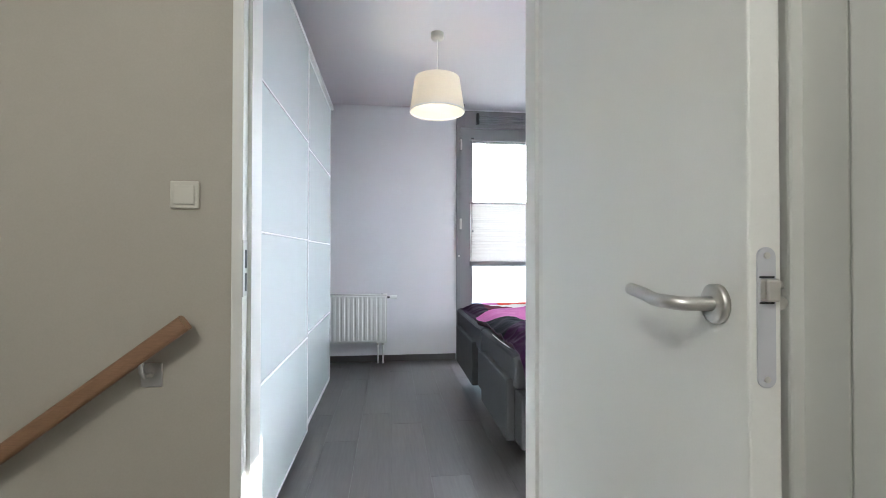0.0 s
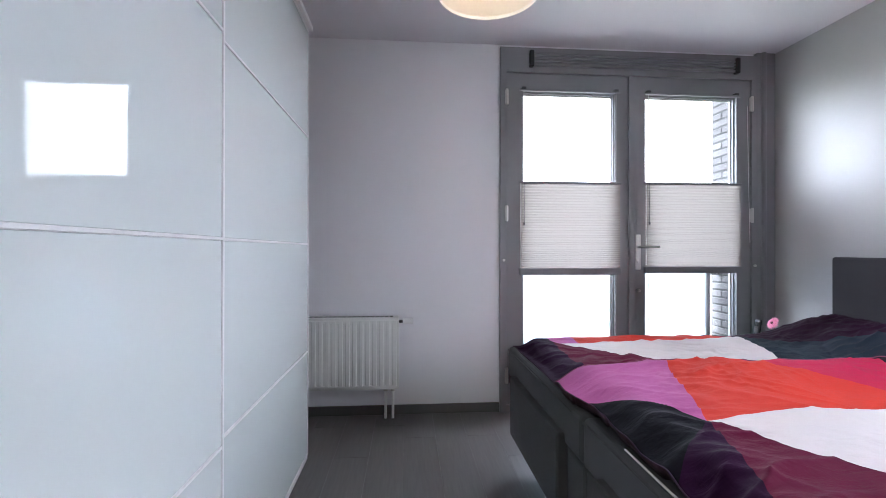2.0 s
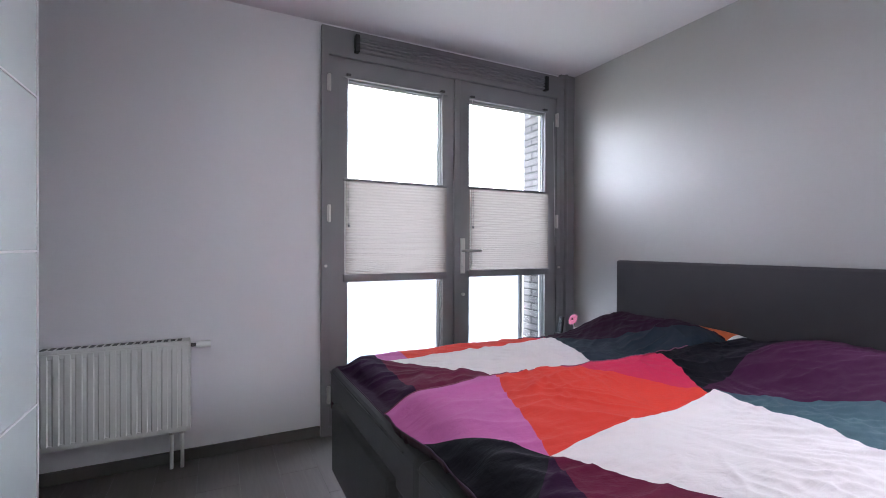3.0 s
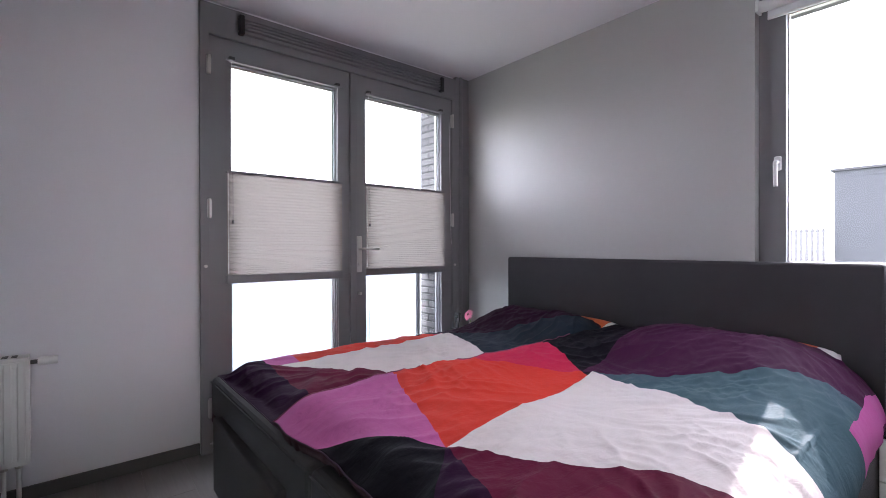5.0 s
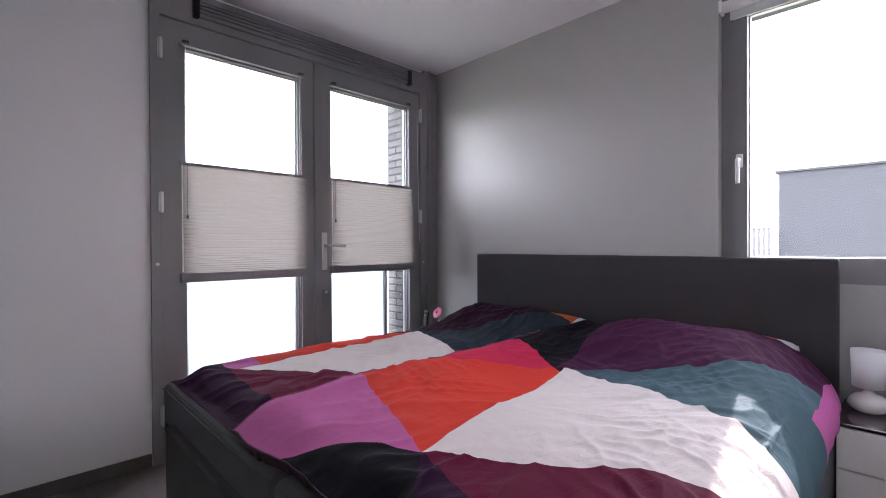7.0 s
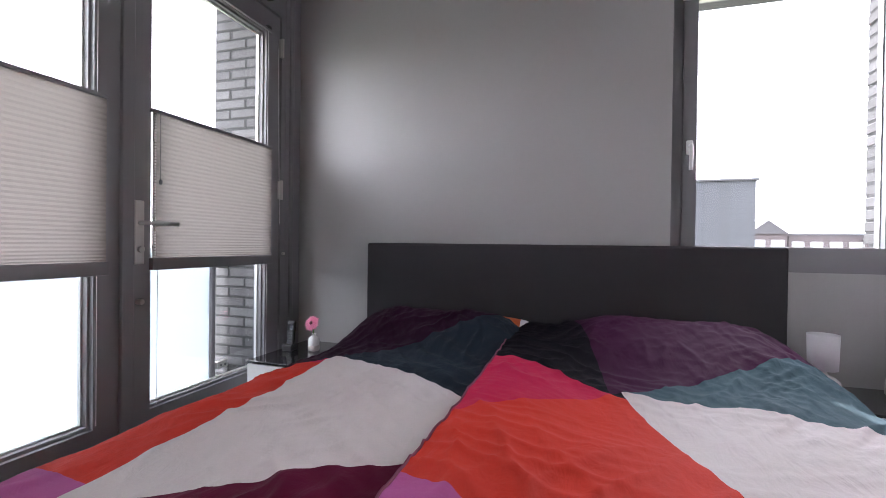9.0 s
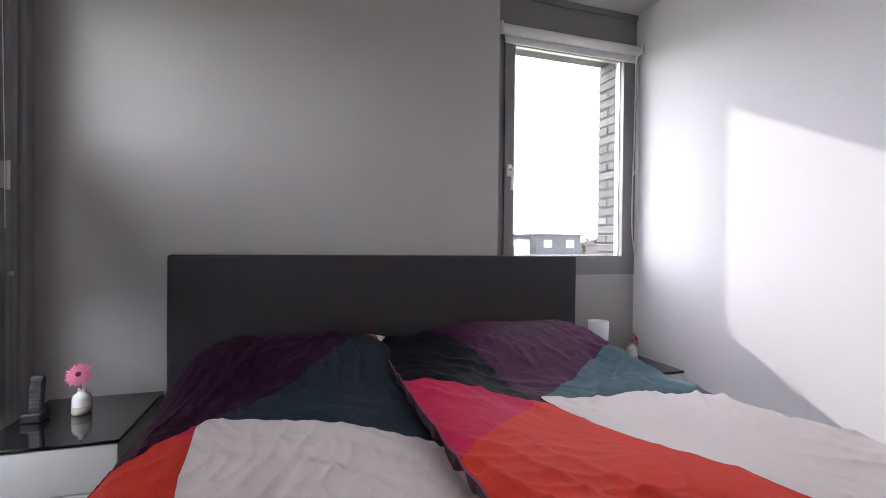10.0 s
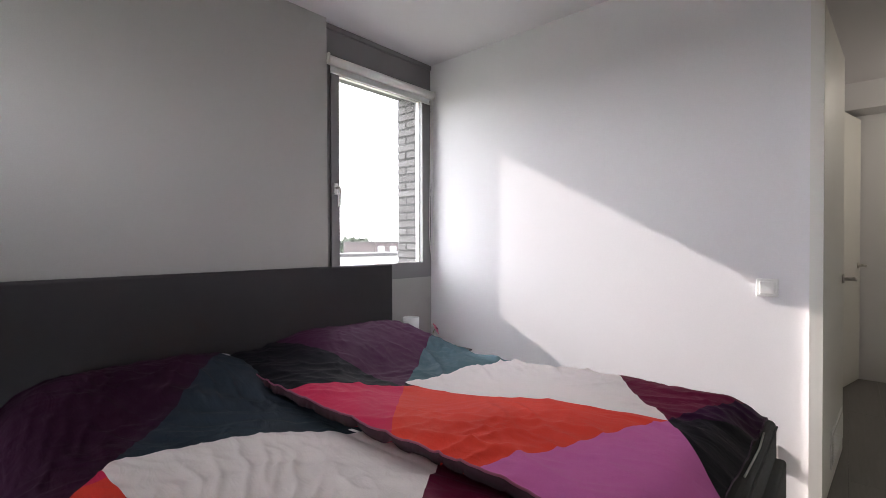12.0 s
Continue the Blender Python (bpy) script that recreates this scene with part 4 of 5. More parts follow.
def folds(x, y, seed):
    """Soft cushion swell and drawn creases of a laid duvet."""
    z = 0.014 * noise.noise((x * 2.3, y * 2.3, seed))
    z += 0.006 * noise.noise((x * 5.5 + 2, y * 5.5, seed + 3))
    z += 0.015 * ridge(x, y, 0.30, 9.0, 2.2, seed + 5, 2.2)
    z += 0.014 * ridge(x, y, -0.55, 12.0, 2.8, seed + 11, 2.0)
    z += 0.009 * ridge(x, y, 1.25, 15.0, 3.5, seed + 19, 1.8)
    z += 0.0035 * ridge(x, y, 0.05, 24.0, 4.5, seed + 29, 1.6)
    z += 0.0016 * ridge(x, y, 0.8, 34.0, 8.0, seed + 37, 1.5)
    head = smooth(1.75, 2.2, x)
    z += head * (0.012 * ridge(x, y, 0.75, 13.0, 2.5, seed + 43, 1.7) + 0.007 * ridge(x, y, 0.2, 20.0, 3.5, seed + 47, 1.5))
    return z


def duvet(name, label, mat, y_in, y_edge, side, top, pillow_y, seed, x0, x1, hang):
    """A duvet laid over half the bed: flat from y_in to y_edge, rounded over the side and hanging down."""
    bm = bmesh.new()
    nu, nv = 264, 190
    R = 0.16 if side > 0 else 0.25
    flat = abs(y_edge - y_in) - R + 0.01
    arc = R * math.pi / 2
    total = flat + arc + hang
    grid = []
    for i in range(nu + 1):
        u = i / nu
        row = []
        for k in range(nv + 1):
            s = total * k / nv
            x = x0 + (x1 - x0) * u + 0.018 * noise.noise((s * 3, seed, 2.0)) * (1 - u)
            if s < flat:
                y, drop = y_in + side * s, 0.0
            elif s < flat + arc:
                a = (s - flat) / R
                y, drop = y_in + side * (flat + R * math.sin(a)), R * (1 - math.cos(a))
            else:
                e = s - flat - arc
                y, drop = y_in + side * (flat + R + 0.02 * noise.noise((x * 6, seed, 1.0)) * smooth(0, 0.1, e)), R + e
            if side < 0:
                tuck = smooth(1.2, 1.9, x)
                y += 0.035 * tuck * smooth(0.6 * flat, flat + arc, s)
                drop *= 1 - 0.10 * tuck
            foot = smooth(x0 - 0.02, x0 + 0.17, x)
            z = top - (1 - foot) ** 2 * 0.065
            px = smooth(2.22, 2.64, x) * (1 - 0.30 * smooth(2.62, x1 + 0.02, x))
            py = 1 - (smooth(0.14, 0.44, pillow_y - y) if side < 0 and y < pillow_y else smooth(0.22, 0.55, abs(y - pillow_y)))
            z += (0.094 if side < 0 else 0.118) * px * (0.12 + 0.88 * py)
            if side < 0:
                z -= 0.038 * smooth(1.25, 1.95, x) * (1 - smooth(2.12, 2.40, x)) * smooth(0.05, 0.35, s)
            else:
                z -= 0.050 * (1 - smooth(0.12, 0.26, s)) + 0.018 * (1 - smooth(0.25, 0.45, s))
            inner = smooth(0.0, 0.09, s)
            z -= (0.014 if side < 0 else 0.030) * (1 - inner) ** 2
            lie = 1 - smooth(0.0, 0.1, drop)
            if side < 0:
                z -= 0.016 * smooth(0.3 * flat, flat, s)
                z += tuck * smooth(0.45 * flat, 0.8 * flat, s) * (0.016 * ridge(x, y, -1.05, 13.0, 2.6, 31.0, 1.4) + 0.008 * ridge(x, y, -0.75, 24.0, 4.0, 53.0, 1.3))
            z += folds(x, y, seed) * (0.35 + 0.65 * lie)
            if side > 0:
                z += 0.017 * smooth(0.24, 0.34, s) * (1 - smooth(0.42, 0.75, s)) * noise.noise((x * 13 - s * 9, s * 3, 41.0))
            if drop > 0.05:
                y += side * 0.012 * noise.noise((x * 7, drop * 4, seed))
            row.append(bm.verts.new((x, y, max(z - drop, 0.613 if BED_Y0 + 0.076 < y < BED_Y1 - 0.012 and x > BED_X0 - 0.05 else 0.20))))
        grid.append(row)
    for i in range(nu):
        for k in range(nv):
            q = (grid[i][k], grid[i + 1][k], grid[i + 1][k + 1], grid[i][k + 1])
            bm.faces.new(q if side > 0 else q[::-1])
    inner_edge = [grid[i][0].co.copy() for i in range(0, nu + 1, 2)]
    foot_edge = [grid[0][k].co.copy() for k in range(0, nv + 1, 2)]
    ob = mesh_object(name, bm, [mat, SHADED_RIM], None, True)
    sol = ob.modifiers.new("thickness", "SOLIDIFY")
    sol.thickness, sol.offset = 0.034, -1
    # the rim faces take the maroon with the edge's shade painted in
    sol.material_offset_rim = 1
    part("piping", tube(inner_edge, 0.0032, 8), HEM, ob, "thin pink sewn hem", True)
    part("piping", tube(foot_edge, 0.002, 8), DARK_HEM, ob, "thin plum sewn hem", True)
    return tagged(ob, label, "duvet", "patchwork duvets on the bed")


duvet("duvet", "patchwork cotton duvet in orange, white, blue and plum", FAR_PRINT, 3.52, 4.53, 1, 0.660, 4.06, 4.0, 0.890, 2.82, 0.05)
near_duvet = duvet("duvet", "patchwork cotton duvet in red, white, pink, blue and purple", NEAR_PRINT, 3.745, 2.525, -1, 0.702, 3.04, 17.0, 0.885, 2.83, 0.015)


tag = box(-0.018, 0.018, -0.008, 0.008, -0.001, 0.001)
tag.transform(pose(1.80, 3.757, 0.664, 14, 0, 8))
part("care_label", tag, PILLOW_WHITE, near_duvet, "small white sewn label")


def pillow(name, label, x, y, z, sx, sy, sz, tilt, mats, open_end):
    bm = bmesh.new()
    n = 28
    for sgn in (1, -1):
        g = []
        for i in range(n + 1):
            row = []
            for k in range(n + 1):
                u, v = 2 * i / n - 1, 2 * k / n - 1
                pinch = 1 - 0.06 * (u * u * v * v)
                h = max((1 - u ** 4) * (1 - v ** 4), 0) ** 0.55
                h *= 1 + 0.12 * noise.noise((u * 2, v * 2, y))
                row.append(bm.verts.new((u * sx * pinch, v * sy * pinch, sgn * sz * h)))
            g.append(row)
        for i in range(n):
            for k in range(n):
                q = (g[i][k], g[i + 1][k], g[i + 1][k + 1], g[i][k + 1])
                f = bm.faces.new(q if sgn > 0 else q[::-1])
                f.material_index = 1 if k > n * open_end or k < n * 0.08 else 0
    bmesh.ops.remove_doubles(bm, verts=bm.verts, dist=0.0005)
    ob = mesh_object(name, bm, mats, None, True)
    ob.matrix_world = pose(x, y, z, 0, tilt, 0)
    return tagged(ob, label, "pillow", "pillows against the headboard")


pillow("pillow", "white pillow in an orange cotton cover under the duvet", 2.715, 3.065, 0.646, 0.245, 0.385, 0.075, -16, [PILLOW_ORANGE, PILLOW_WHITE], 0.87)
pillow("pillow", "white pillow in an orange cotton cover under the duvet", 2.71, 4.03, 0.630, 0.245, 0.385, 0.072, -16, [PILLOW_ORANGE, PILLOW_WHITE], 0.68)


# ---- nightstands and what stands on them ----
def nightstand(label, x0, y0, y1):
    ob = thing("nightstand", label, "nightstand", (x0, (y0 + y1) / 2, 0), "nightstands beside the bed")
    w = (y1 - y0) / 2
    d = EAST - 0.004 - x0
    part("body", box(0.02, d, -w, w, 0.06, 0.478, 0.003), STAND_WHITE, ob)
    part("plinth", box(0.05, d - 0.02, -w + 0.03, w - 0.03, 0.0, 0.06), DARK_BOARD, ob)
    part("top", box(-0.002, d, -w - 0.002, w + 0.002, 0.480, 0.492, 0.002), STAND_TOP, ob, "black glass top")
    for z0, z1 in ((0.070, 0.318), (0.324, 0.476)):
        part("drawer", box(0.0, 0.019, -w + 0.002, w - 0.002, z0, z1, 0.003), STAND_WHITE, ob)
    return ob


nightstand("white two-drawer nightstand with a black glass top", 2.50, 4.655, 5.07)
nightstand("white two-drawer nightstand with a black glass top", 2.65, 2.105, 2.556)


def vase_with_gerbera(at, height, lean, turn):
    vase = thing("flower_vase", "small white ceramic vase with one pink gerbera", "vase", at, "gerbera vases on the nightstands")
    part("vase_body", lathe([(0.0, 0.0), (0.026, 0.0), (0.031, 0.006), (0.031, 0.030), (0.0312, 0.031), (0.031, 0.060), (0.026, 0.074), (0.014, 0.082), (0.012, 0.092), (0.014, 0.096), (0.010, 0.096), (0.009, 0.08), (0.0, 0.08)], steps=28), CERAMIC, vase, smooth=True)
    part("vase_band", lathe([(0.0, -0.0), (0.0265, 0.0005), (0.0317, 0.006), (0.0317, 0.032), (0.031, 0.0325)], steps=28), STONEWARE, vase, "unglazed beige lower band", True)
    top = Vector((lean * -0.02, 0.0, height))
    part("stem", tube(curve_points([(0, 0, 0.05), (0, 0.002, 0.10), top], 5), 0.0025, 8), STEM, vase, smooth=True)
    aim = Matrix.Translation(top) @ Matrix.Rotation(radians(turn), 4, "Z") @ Matrix.Rotation(radians(-62), 4, "Y")
    bm = bmesh.new()
    for ring, count, length, lift in ((0, 22, 0.049, 0.002), (1, 20, 0.040, 0.006), (2, 16, 0.027, 0.011)):
        for k in range(count):
            a = (k + 0.5 * ring) * math.tau / count + 0.05 * math.sin(k * 5)
            r = length * (1 + 0.06 * math.sin(k * 3.7))
            w = r * 0.13
            rot = Matrix.Rotation(a, 4, "Z")
            cs = [rot @ Vector(p) for p in ((0.006, -0.002, lift), (r * 0.6, -w, lift + 0.003), (r, 0, lift - 0.002), (r * 0.6, w, lift + 0.003), (0.006, 0.002, lift), (r * 0.55, 0, lift + 0.0015))]
            v = [bm.verts.new(c) for c in cs]
            bm.faces.new((v[0], v[1], v[5]))
            bm.faces.new((v[1], v[2], v[5]))
            bm.faces.new((v[2], v[3], v[5]))
            bm.faces.new((v[3], v[4], v[5]))
    bm.transform(aim)
    bloom = part("petals", bm, PETAL, vase, "pink gerbera petals")
    bm = lathe([(0.0, 0.016), (0.006, 0.015), (0.010, 0.011), (0.010, 0.004), (0.0, 0.0)], steps=16)
    bm.transform(aim)
    part("flower_heart", bm, FLOWER_HEART, bloom, "dark flower centre", True)
    return vase


vase_with_gerbera((2.80, 4.875, 0.492), 0.155, 1, 0)
vase_with_gerbera((2.925, 2.21, 0.492), 0.125, 1, 40)

lamp = thing("table_lamp", "small white glass table lamp with a round foot", "table lamp", (2.885, 2.475, 0.492))
part("lamp_foot", lathe([(0.0, 0.0), (0.040, 0.0), (0.058, 0.012), (0.064, 0.030), (0.058, 0.052), (0.040, 0.068), (0.022, 0.074), (0.014, 0.085), (0.012, 0.10), (0.0, 0.10)], steps=32), CERAMIC, lamp, smooth=True)
part("lamp_shade", lathe([(0.050, 0.098), (0.052, 0.098), (0.056, 0.245), (0.054, 0.245), (0.050, 0.10), (0.012, 0.10)], steps=36), LAMP_OPAL, lamp, "white cylindrical shade", True)
bm = tube(curve_points([(0.04, 0.02, 0.006), (0.06, 0.06, 0.004), (0.10, 0.07, 0.004), (0.14, 0.06, 0.004)], 6), 0.0025, 6)
part("flex", bm, WHITE_PLASTIC, lamp, smooth=True)
lead = tube(curve_points([(2.30, 2.70, 0.004), (2.45, 2.60, 0.004), (2.60, 2.568, 0.006), (2.78, 2.566, 0.02), (2.95, 2.564, 0.12)], 8), 0.003, 6)
tagged(mesh_object("power_cord", lead, WHITE_PLASTIC, None, True), "thin white power cord on the floor beside the nightstand", "cord")

phone = thing("cordless_phone", "black cordless telephone standing in its charger", "telephone", (2.76, 5.005, 0.492))
part("charger", box(-0.03, 0.04, -0.032, 0.032, 0.0, 0.035, 0.008, 3), BLACK_PLASTIC, phone, smooth=False)
bm = box(-0.011, 0.011, -0.023, 0.023, 0.0, 0.145, 0.009, 3)
bm.transform(Matrix.Translation((0.004, 0, 0.018)) @ Matrix.Rotation(radians(9), 4, "Y"))
hs = part("handset", bm, BLACK_PLASTIC, phone)
bm = box(-0.013, -0.0108, -0.016, 0.016, 0.095, 0.125, 0.001, 1)
bm.transform(Matrix.Translation((0.004, 0, 0.018)) @ Matrix.Rotation(radians(9), 4, "Y"))
part("display", bm, STAND_TOP, hs)
for r in range(4):
    for c in range(3):
        bm = box(-0.0128, -0.0108, -0.014 + c * 0.0105, -0.007 + c * 0.0105, 0.03 + r * 0.014, 0.038 + r * 0.014)
        bm.transform(Matrix.Translation((0.004, 0, 0.018)) @ Matrix.Rotation(radians(9), 4, "Y"))
        part("key", bm, DARK_METAL, hs)

# switch and socket on the bedroom's south wall
sw = thing("light_switch", "white square light switch beside the bedroom doorway", "light switch", (0.952, SOUTH, 1.03))
part("switch_frame", box(-0.041, 0.041, 0, 0.012, -0.041, 0.041, 0.004), WHITE_PLASTIC, sw)
part("switch_rocker", box(-0.029, 0.029, 0.010, 0.017, -0.029, 0.029, 0.003), WHITE_PLASTIC, sw)
so = thing("wall_socket", "white wall socket low beside the bed", "socket", (0.952, SOUTH, 0.285))
part("socket_frame", box(-0.041, 0.041, 0, 0.014, -0.041, 0.041, 0.004), WHITE_PLASTIC, so)
bm = lathe([(0.0, 0.0), (0.019, 0.0), (0.021, 0.012), (0.030, 0.014), (0.030, 0.0)], steps=28)
bm.transform(Matrix.Translation((0, 0.012, 0)) @ Matrix.Rotation(radians(-90), 4, "X"))
dish = part("socket_dish", bm, WHITE_PLASTIC, so, smooth=True)
for x in (-0.0095, 0.0095):
    part("socket_hole", tube([(x, 0.0125, 0), (x, 0.0135, 0)], 0.0025, 8), BLACK_PLASTIC, dish)

# ---- outside: brick reveals, balustrade ----
structure("sill_threshold", box(FR_X0, FR_X1 + 0.07, FY + 0.11, OUT_Y + 0.04, -0.3, 0.03, 0.004), STONE_SILL, "concrete threshold outside the balcony doors")
pier = structure("wall_brick_pier", box(2.943, OUT_X - 0.008, NORTH + 0.09, OUT_Y - 0.008, -6.0, HIGH + 0.6), MORTAR, "grey brown brick pier beside the balcony doors")
jamb_wall = structure("wall_brick_reveal", box(3.176, WIN_OUT - 0.006, -0.95, 2.0505, -6.0, HIGH + 0.6), MORTAR, "grey brown brick reveal beside the side window")
structure("wall_brick_lintel", box(3.176, WIN_OUT, 2.052, 3.2, 2.432, HIGH + 0.6), BRICK, "brick lintel above the side window")
structure("wall_brick_below", box(3.176, WIN_OUT, 2.052, 3.2, -6.0, 0.92), BRICK, "brick wall under the side window")
structure("wall_brick_outer", box(3.202, WIN_OUT, 3.05, NORTH + 0.08, -6.0, HIGH + 0.6), BRICK, "brick outer leaf of the bedroom wall")
structure("roof_slab", box(WEST - 0.4, OUT_X, LAND_Y0 - 0.4, OUT_Y, HIGH + 0.27, HIGH + 0.5), ROOF_DARK, "flat roof slab over the rooms")
structure("wall_lower_storey", box(WEST, 3.17, LAND_Y0, NORTH + 0.08, -6.0, -0.32), MORTAR, "lower storey under the rooms")

glass_guard = thing("glass_balustrade", "frosted glass balustrade outside the balcony doors", "balustrade", (1.9, 5.64, 0.03))
go = Matrix.Translation((-1.9, -5.64, -0.03))
bm = box(0.97, 2.83, 5.636, 5.646, 0.03, 1.06, 0.002, 1)
bm.transform(go)
part("glass_sheet", bm, FROSTED, glass_guard)
bm = box(2.832, 2.862, 5.62, 5.66, 0.03, 1.07, 0.003)
bm.transform(go)
part("edge_post", bm, GREY_FRAME, glass_guard)
for z in (0.30, 0.93):
    bm = box(2.862, 2.946, 5.60, 5.64, z, z + 0.045, 0.004)
    bm.transform(go)
    br = part("wall_bracket", bm, STEEL, glass_guard, "steel wall bracket")
    for x in (2.885, 2.92):
        bm = tube([(x, 5.594, z + 0.022), (x, 5.602, z + 0.022)], 0.007, 8)
        bm.transform(go)
        part("bolt", bm, DARK_METAL, br)

# ---- outside: far view ----
structure("ground", box(-900, 900, -900, 900, -6.3, -6.0), GROUND, "distant ground far below the windows")


def far_house(name, label, x0, x1, y0, y1, top, wall_mat, rows, cols, roof_mat=ROOF_DARK, gable=False, win=(1.3, 1.1), z_low=-5.0, edge=0.25):
    """A plain building whose windows face the bedroom, on its -x side."""
    ob = thing(name, label, "building", (x0, (y0 + y1) / 2, -6.0))
    o = Matrix.Translation((-x0, -(y0 + y1) / 2, 6.0))
    b = box(x0, x1, y0, y1, -6.0, top)
    b.transform(o)
    part("wall", b, wall_mat, ob)
    if gable:
        b = bmesh.new()
        ym = (y0 + y1) / 2
        hgt = (y1 - y0) * 0.42
        vs = [b.verts.new(p) for p in ((x0 - 0.2, y0 - 0.2, top), (x0 - 0.2, y1 + 0.2, top), (x0 - 0.2, ym, top + hgt), (x1, y0 - 0.2, top), (x1, y1 + 0.2, top), (x1, ym, top + hgt))]
        for f in ((0, 2, 1), (3, 4, 5), (0, 3, 5, 2), (1, 2, 5, 4), (0, 1, 4, 3)):
            b.faces.new([vs[i] for i in f])
    else:
        b = box(x0 - 0.15, x1 + 0.15, y0 - 0.15, y1 + 0.15, top, top + edge)
    b.transform(o)
    part("roof", b, roof_mat, ob)
    for r in range(rows):
        z = top - 0.7 - win[1] - r * 2.9
        for c in range(cols):
            y = y0 + (c + 0.5) * (y1 - y0) / cols
            b = bars_y(y - win[0] / 2, y + win[0] / 2, z, z + win[1], x0 - 0.06, x0 + 0.02, 0.1, 0.1, 0.1, 0.1)
            b.transform(o)
            w = part("window", b, FAR_FRAME, ob)
            b = box(x0 - 0.03, x0 + 0.01, y - win[0] / 2 + 0.1, y + win[0] / 2 - 0.1, z + 0.1, z + win[1] - 0.1)
            b.transform(o)
            part("pane", b, FAR_GLASS, w)
    return ob


def az_y(degrees, x, eye_y=3.5, eye_x=0.6):
    return eye_y + (x - eye_x) * math.tan(radians(degrees))


blk = far_house("grey_building", "dark grey clad flat-roofed building across the street", 30.0, 38.0, -5.9, 7.1, 4.95, SLATE_WALL, 0, 0, edge=0.12)
for k in range(34):
    z = -5.6 + k * 0.31
    b = box(29.96, 30.0, -5.9, 7.1, z, z + 0.306)
    b.transform(Matrix.Translation((-30.0, -0.6, 6.0)))
    part("cladding_board", b, SLATE_WALL, blk)
b = bars_y(1.2, 2.6, 1.15, 3.2, 29.9, 30.0, 0.1, 0.1, 0.16, 0.1)
b.transform(Matrix.Translation((-30.0, -0.6, 6.0)))
w = part("window", b, FAR_FRAME, blk)
b = box(29.93, 29.96, 1.3, 2.5, 1.3, 3.1)
b.transform(Matrix.Translation((-30.0, -0.6, 6.0)))
part("pane", b, FAR_GLASS, w)
b = box(29.905, 29.925, 1.31, 2.49, 1.95, 3.09)
b.transform(Matrix.Translation((-30.0, -0.6, 6.0)))
part("window_blind", b, PALE_RENDER, w, "pale half-lowered blind")
b = box(29.91, 29.95, 1.87, 1.92, 1.3, 1.95)
b.transform(Matrix.Translation((-30.0, -0.6, 6.0)))
part("mullion", b, FAR_FRAME, w)
terrace = far_house("low_building", "low pale building with a roof terrace", 29.0, 37.0, 7.3, 20.0, 0.1, PALE_RENDER, 1, 5)
fence = thing("terrace_fence", "pale slatted fence on a roof terrace", "fence", (29.3, 12.0, 0.35))
for k in range(48):
    y = 7.35 + k * 0.22
    b = box(0, 0.04, y - 12.0, y - 12.0 + 0.13, 0.0, 1.75)
    part("slat", b, FENCE_PALE, fence)
part("rail", box(0.04, 0.09, -4.65, 6.0, 1.55, 1.65), FENCE_PALE, fence)
X1 = 62.0
far_house("gabled_house", "brown brick house with a pointed roof", X1, X1 + 9, az_y(-20.4, X1), az_y(-17.2, X1), 2.85, RED_BRICK, 1, 2, gable=True)
far_house("brick_row", "red brick terrace with white windows", X1 + 1, X1 + 10, az_y(-26.2, X1 + 1), az_y(-20.5, X1 + 1), 2.68, RED_BRICK, 2, 4, win=(1.2, 0.95))
far_house("white_house", "white rendered house with wide windows", X1, X1 + 8, az_y(-28.6, X1), az_y(-26.4, X1), 2.2, PALE_RENDER, 2, 1, win=(2.4, 1.1))
far_house("grey_block", "grey clad block with a flat roof", X1 - 2, X1 + 8, az_y(-34.4, X1 - 2, 3.9), az_y(-28.8, X1 - 2), 2.75, SLATE_WALL, 1, 2)
far_house("brick_block", "red brick block with a dark flat roof", X1 + 6, X1 + 16, az_y(-45.0, X1 + 6, 4.6), az_y(-39.2, X1 + 6, 4.6), 1.5, RED_BRICK, 2, 4, win=(1.6, 1.3))
far_house("white_terrace", "white rendered terrace with a dark roof edge", X1 - 12, X1 - 4, az_y(-47.0, X1 - 12, 4.6), az_y(-34.6, X1 - 12, 4.6), -0.45, PALE_RENDER, 1, 6, win=(2.0, 1.2), edge=0.4)
far_house("pale_row", "pale rendered row of houses", 90.0, 100.0, az_y(-33.5, 90.0), az_y(-10.0, 90.0), 0.6, PALE_RENDER, 1, 10, win=(2.0, 1.2))


def far_tree(at, height, seed):
    rnd = random.Random(seed)
    ob = thing("tree", "bushy green tree behind the far houses", "tree", at, "far trees")
    part("trunk", lathe([(0.25, 0.0), (0.18, height * 0.4), (0.08, height * 0.75), (0.0, height * 0.85)], steps=8), BARK, ob)
    bm = bmesh.new()
    for _ in range(420):
        a, e, r = rnd.random() * math.tau, rnd.random(), rnd.random() ** 0.4
        c = Vector((math.cos(a) * r * height * 0.33 * (1.1 - 0.6 * e), math.sin(a) * r * height * 0.33 * (1.1 - 0.6 * e), height * (0.35 + 0.62 * e)))
        q = Euler((rnd.random() * 6, rnd.random() * 6, rnd.random() * 6)).to_matrix()
        s_ = 0.35 + 0.35 * rnd.random()
        bm.faces.new([bm.verts.new(c + q @ Vector(p) * s_) for p in ((-1, 0, 0), (0, -0.6, 0.1), (1, 0, 0), (0, 0.6, 0.1))])
    part("crown", bm, LEAF, ob)


for k, (az, d, h) in enumerate(((-35.2, 84, 8.2), (-36.0, 88, 9.0), (-36.9, 84, 8.6), (-37.6, 90, 8.8), (-38.4, 84, 8.0))):
    far_tree((d, az_y(az, d, 4.4), -6.0), h, k)

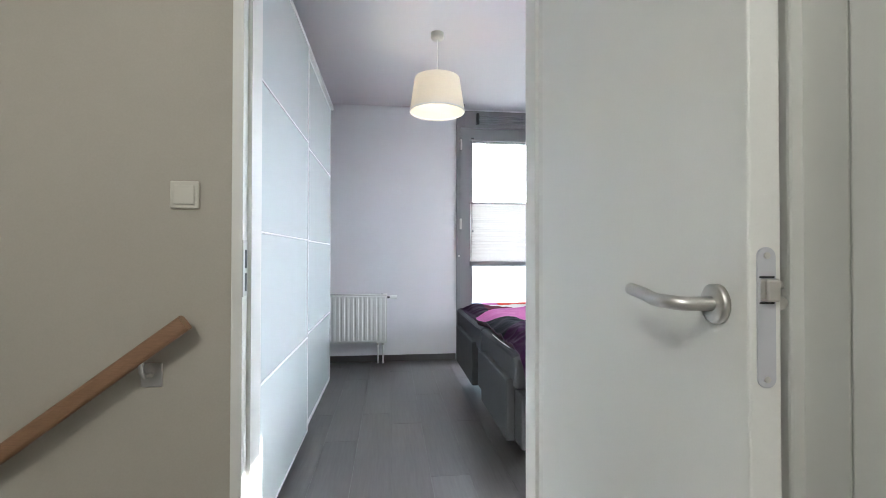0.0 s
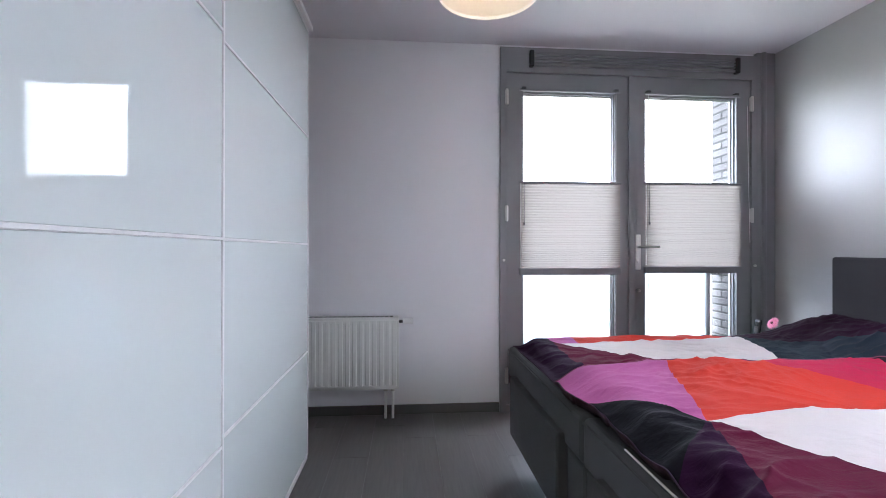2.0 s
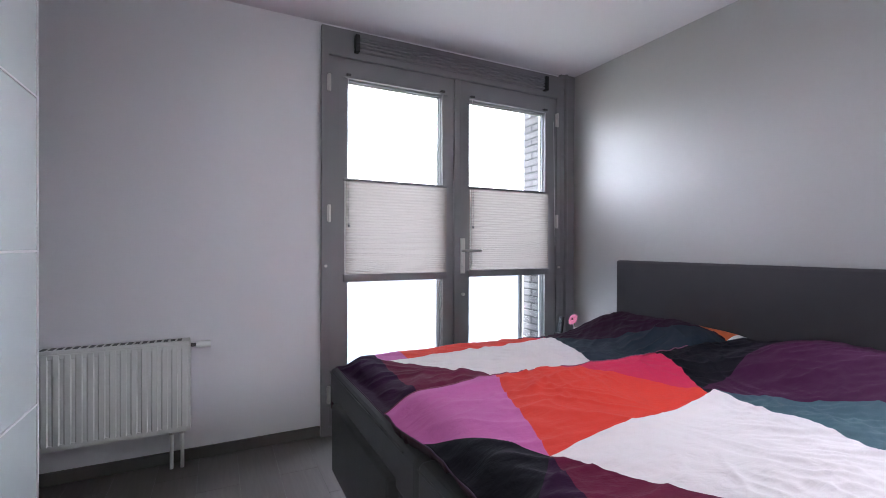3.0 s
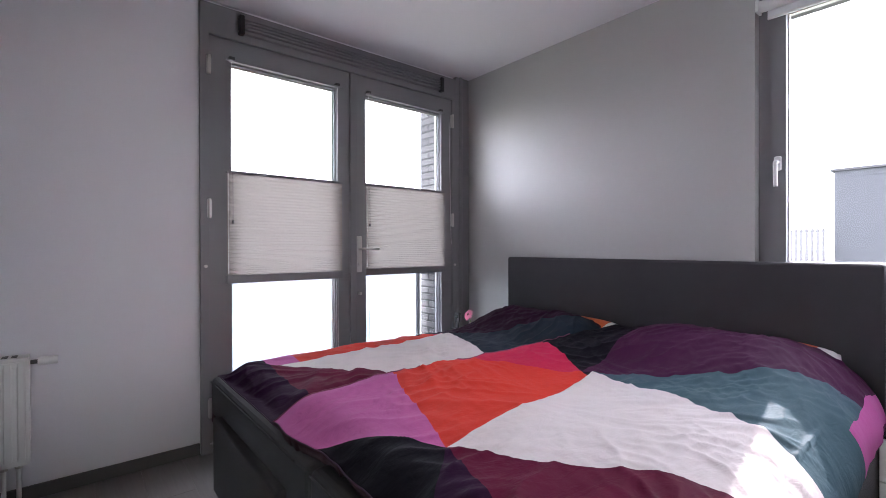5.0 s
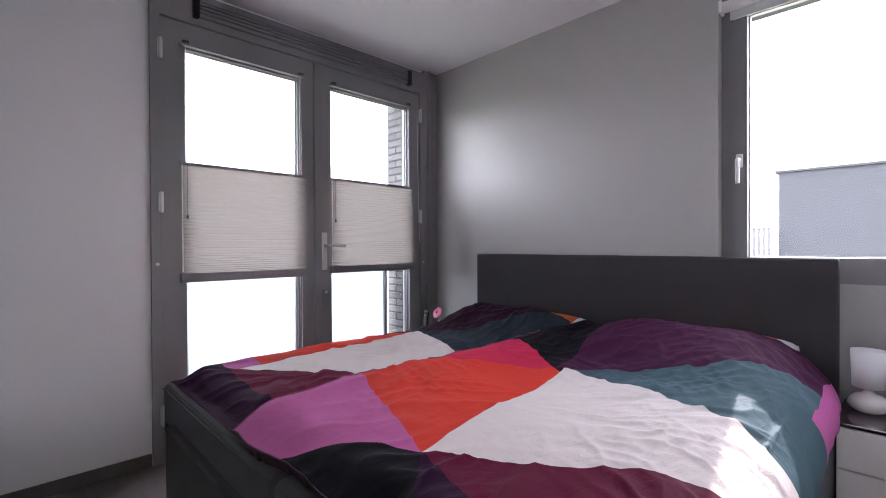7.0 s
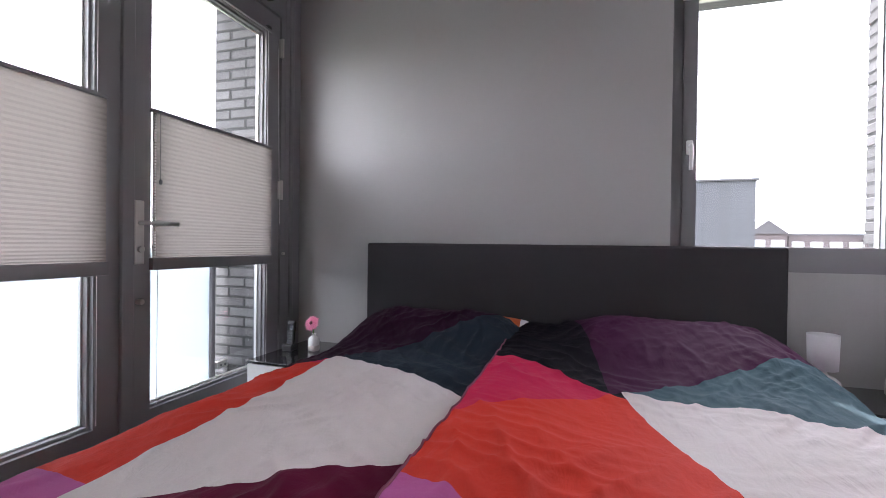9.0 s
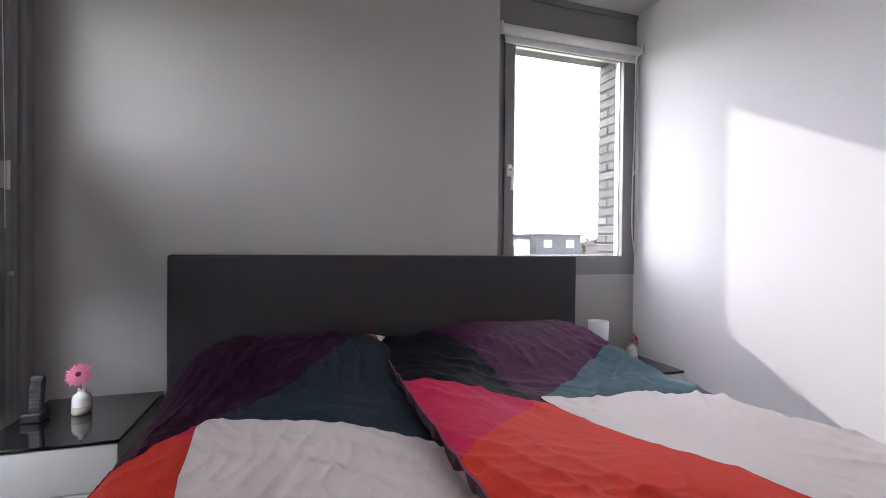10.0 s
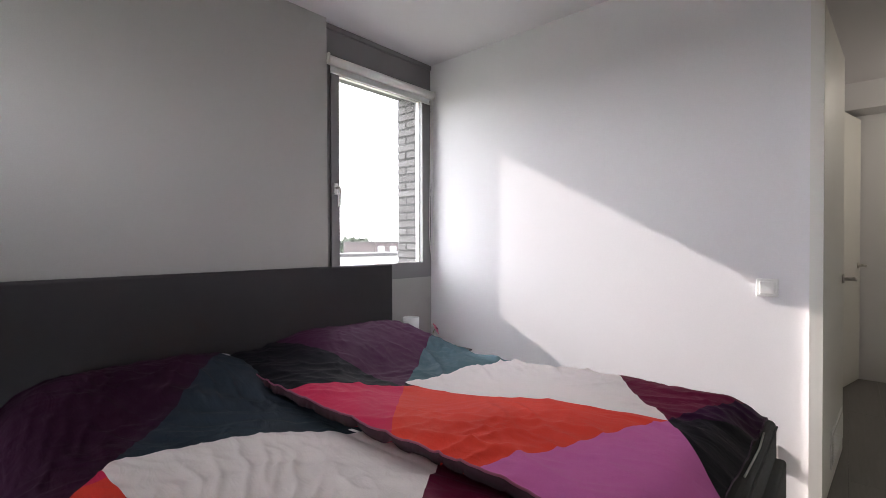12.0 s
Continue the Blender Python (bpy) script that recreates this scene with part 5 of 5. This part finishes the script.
# ---- pieces of the setting: bricks, floor planks ----
brick_shapes = {}


def brick_piece(length, depth, height, parent, m):
    key = (round(length, 3), round(depth, 3))
    if key not in brick_shapes:
        bm = box(-length / 2, length / 2, -depth / 2, depth / 2, -height / 2, height / 2, 0.004, 1)
        me = bpy.data.meshes.new("brick")
        bm.to_mesh(me)
        bm.free()
        me.materials.append(BRICK)
        brick_shapes[key] = me
    ob = new("brick", brick_shapes[key])
    ob.parent = parent
    ob.matrix_world = m


ROW, BH = 0.0625, 0.050
rnd = random.Random(7)
for r in range(44):
    z = -0.06 + r * ROW + BH / 2
    lay = ((5.262, 5.362), (5.374, 5.584), (5.596, 5.712)) if r % 2 else ((5.262, 5.467), (5.479, 5.712))
    for a, b in lay:
        brick_piece(b - a, 0.016, BH, pier, pose(2.9475 + rnd.uniform(-0.002, 0.002), (a + b) / 2, z, 0, 0, 90))
for r in range(26):
    z = 0.935 + r * ROW + BH / 2
    lay = ((3.180, 3.264), (3.275, 3.482)) if r % 2 else ((3.180, 3.370), (3.381, 3.482))
    for a, b in lay:
        brick_piece(b - a, 0.016, BH, jamb_wall, pose((a + b) / 2, 2.0455 + rnd.uniform(-0.002, 0.002), z))

plank_shapes = {}
PW = 0.192
row = 0
x = WEST
rnd = random.Random(3)
while x < EAST + 0.04:
    y = LAND_Y0 - rnd.random() * 1.2
    while y < NORTH:
        y0, y1 = max(y, LAND_Y0), min(y + 1.29, NORTH - 0.002)
        if y1 - y0 > 0.02 and not (x < -1.2):
            key = round(y1 - y0, 3)
            if key not in plank_shapes:
                bm = box(-PW / 2 + 0.0003, PW / 2 - 0.0003, -(y1 - y0) / 2 + 0.0006, (y1 - y0) / 2 - 0.0006, -0.008, 0.0, 0.0006, 1)
                me = bpy.data.meshes.new("plank")
                bm.to_mesh(me)
                bm.free()
                me.materials.append(PLANK)
                plank_shapes[key] = me
            ob = new("plank", plank_shapes[key])
            ob.parent = floor
            ob.location = (x + PW / 2, (y0 + y1) / 2, 0)
        y += 1.29
    x += PW
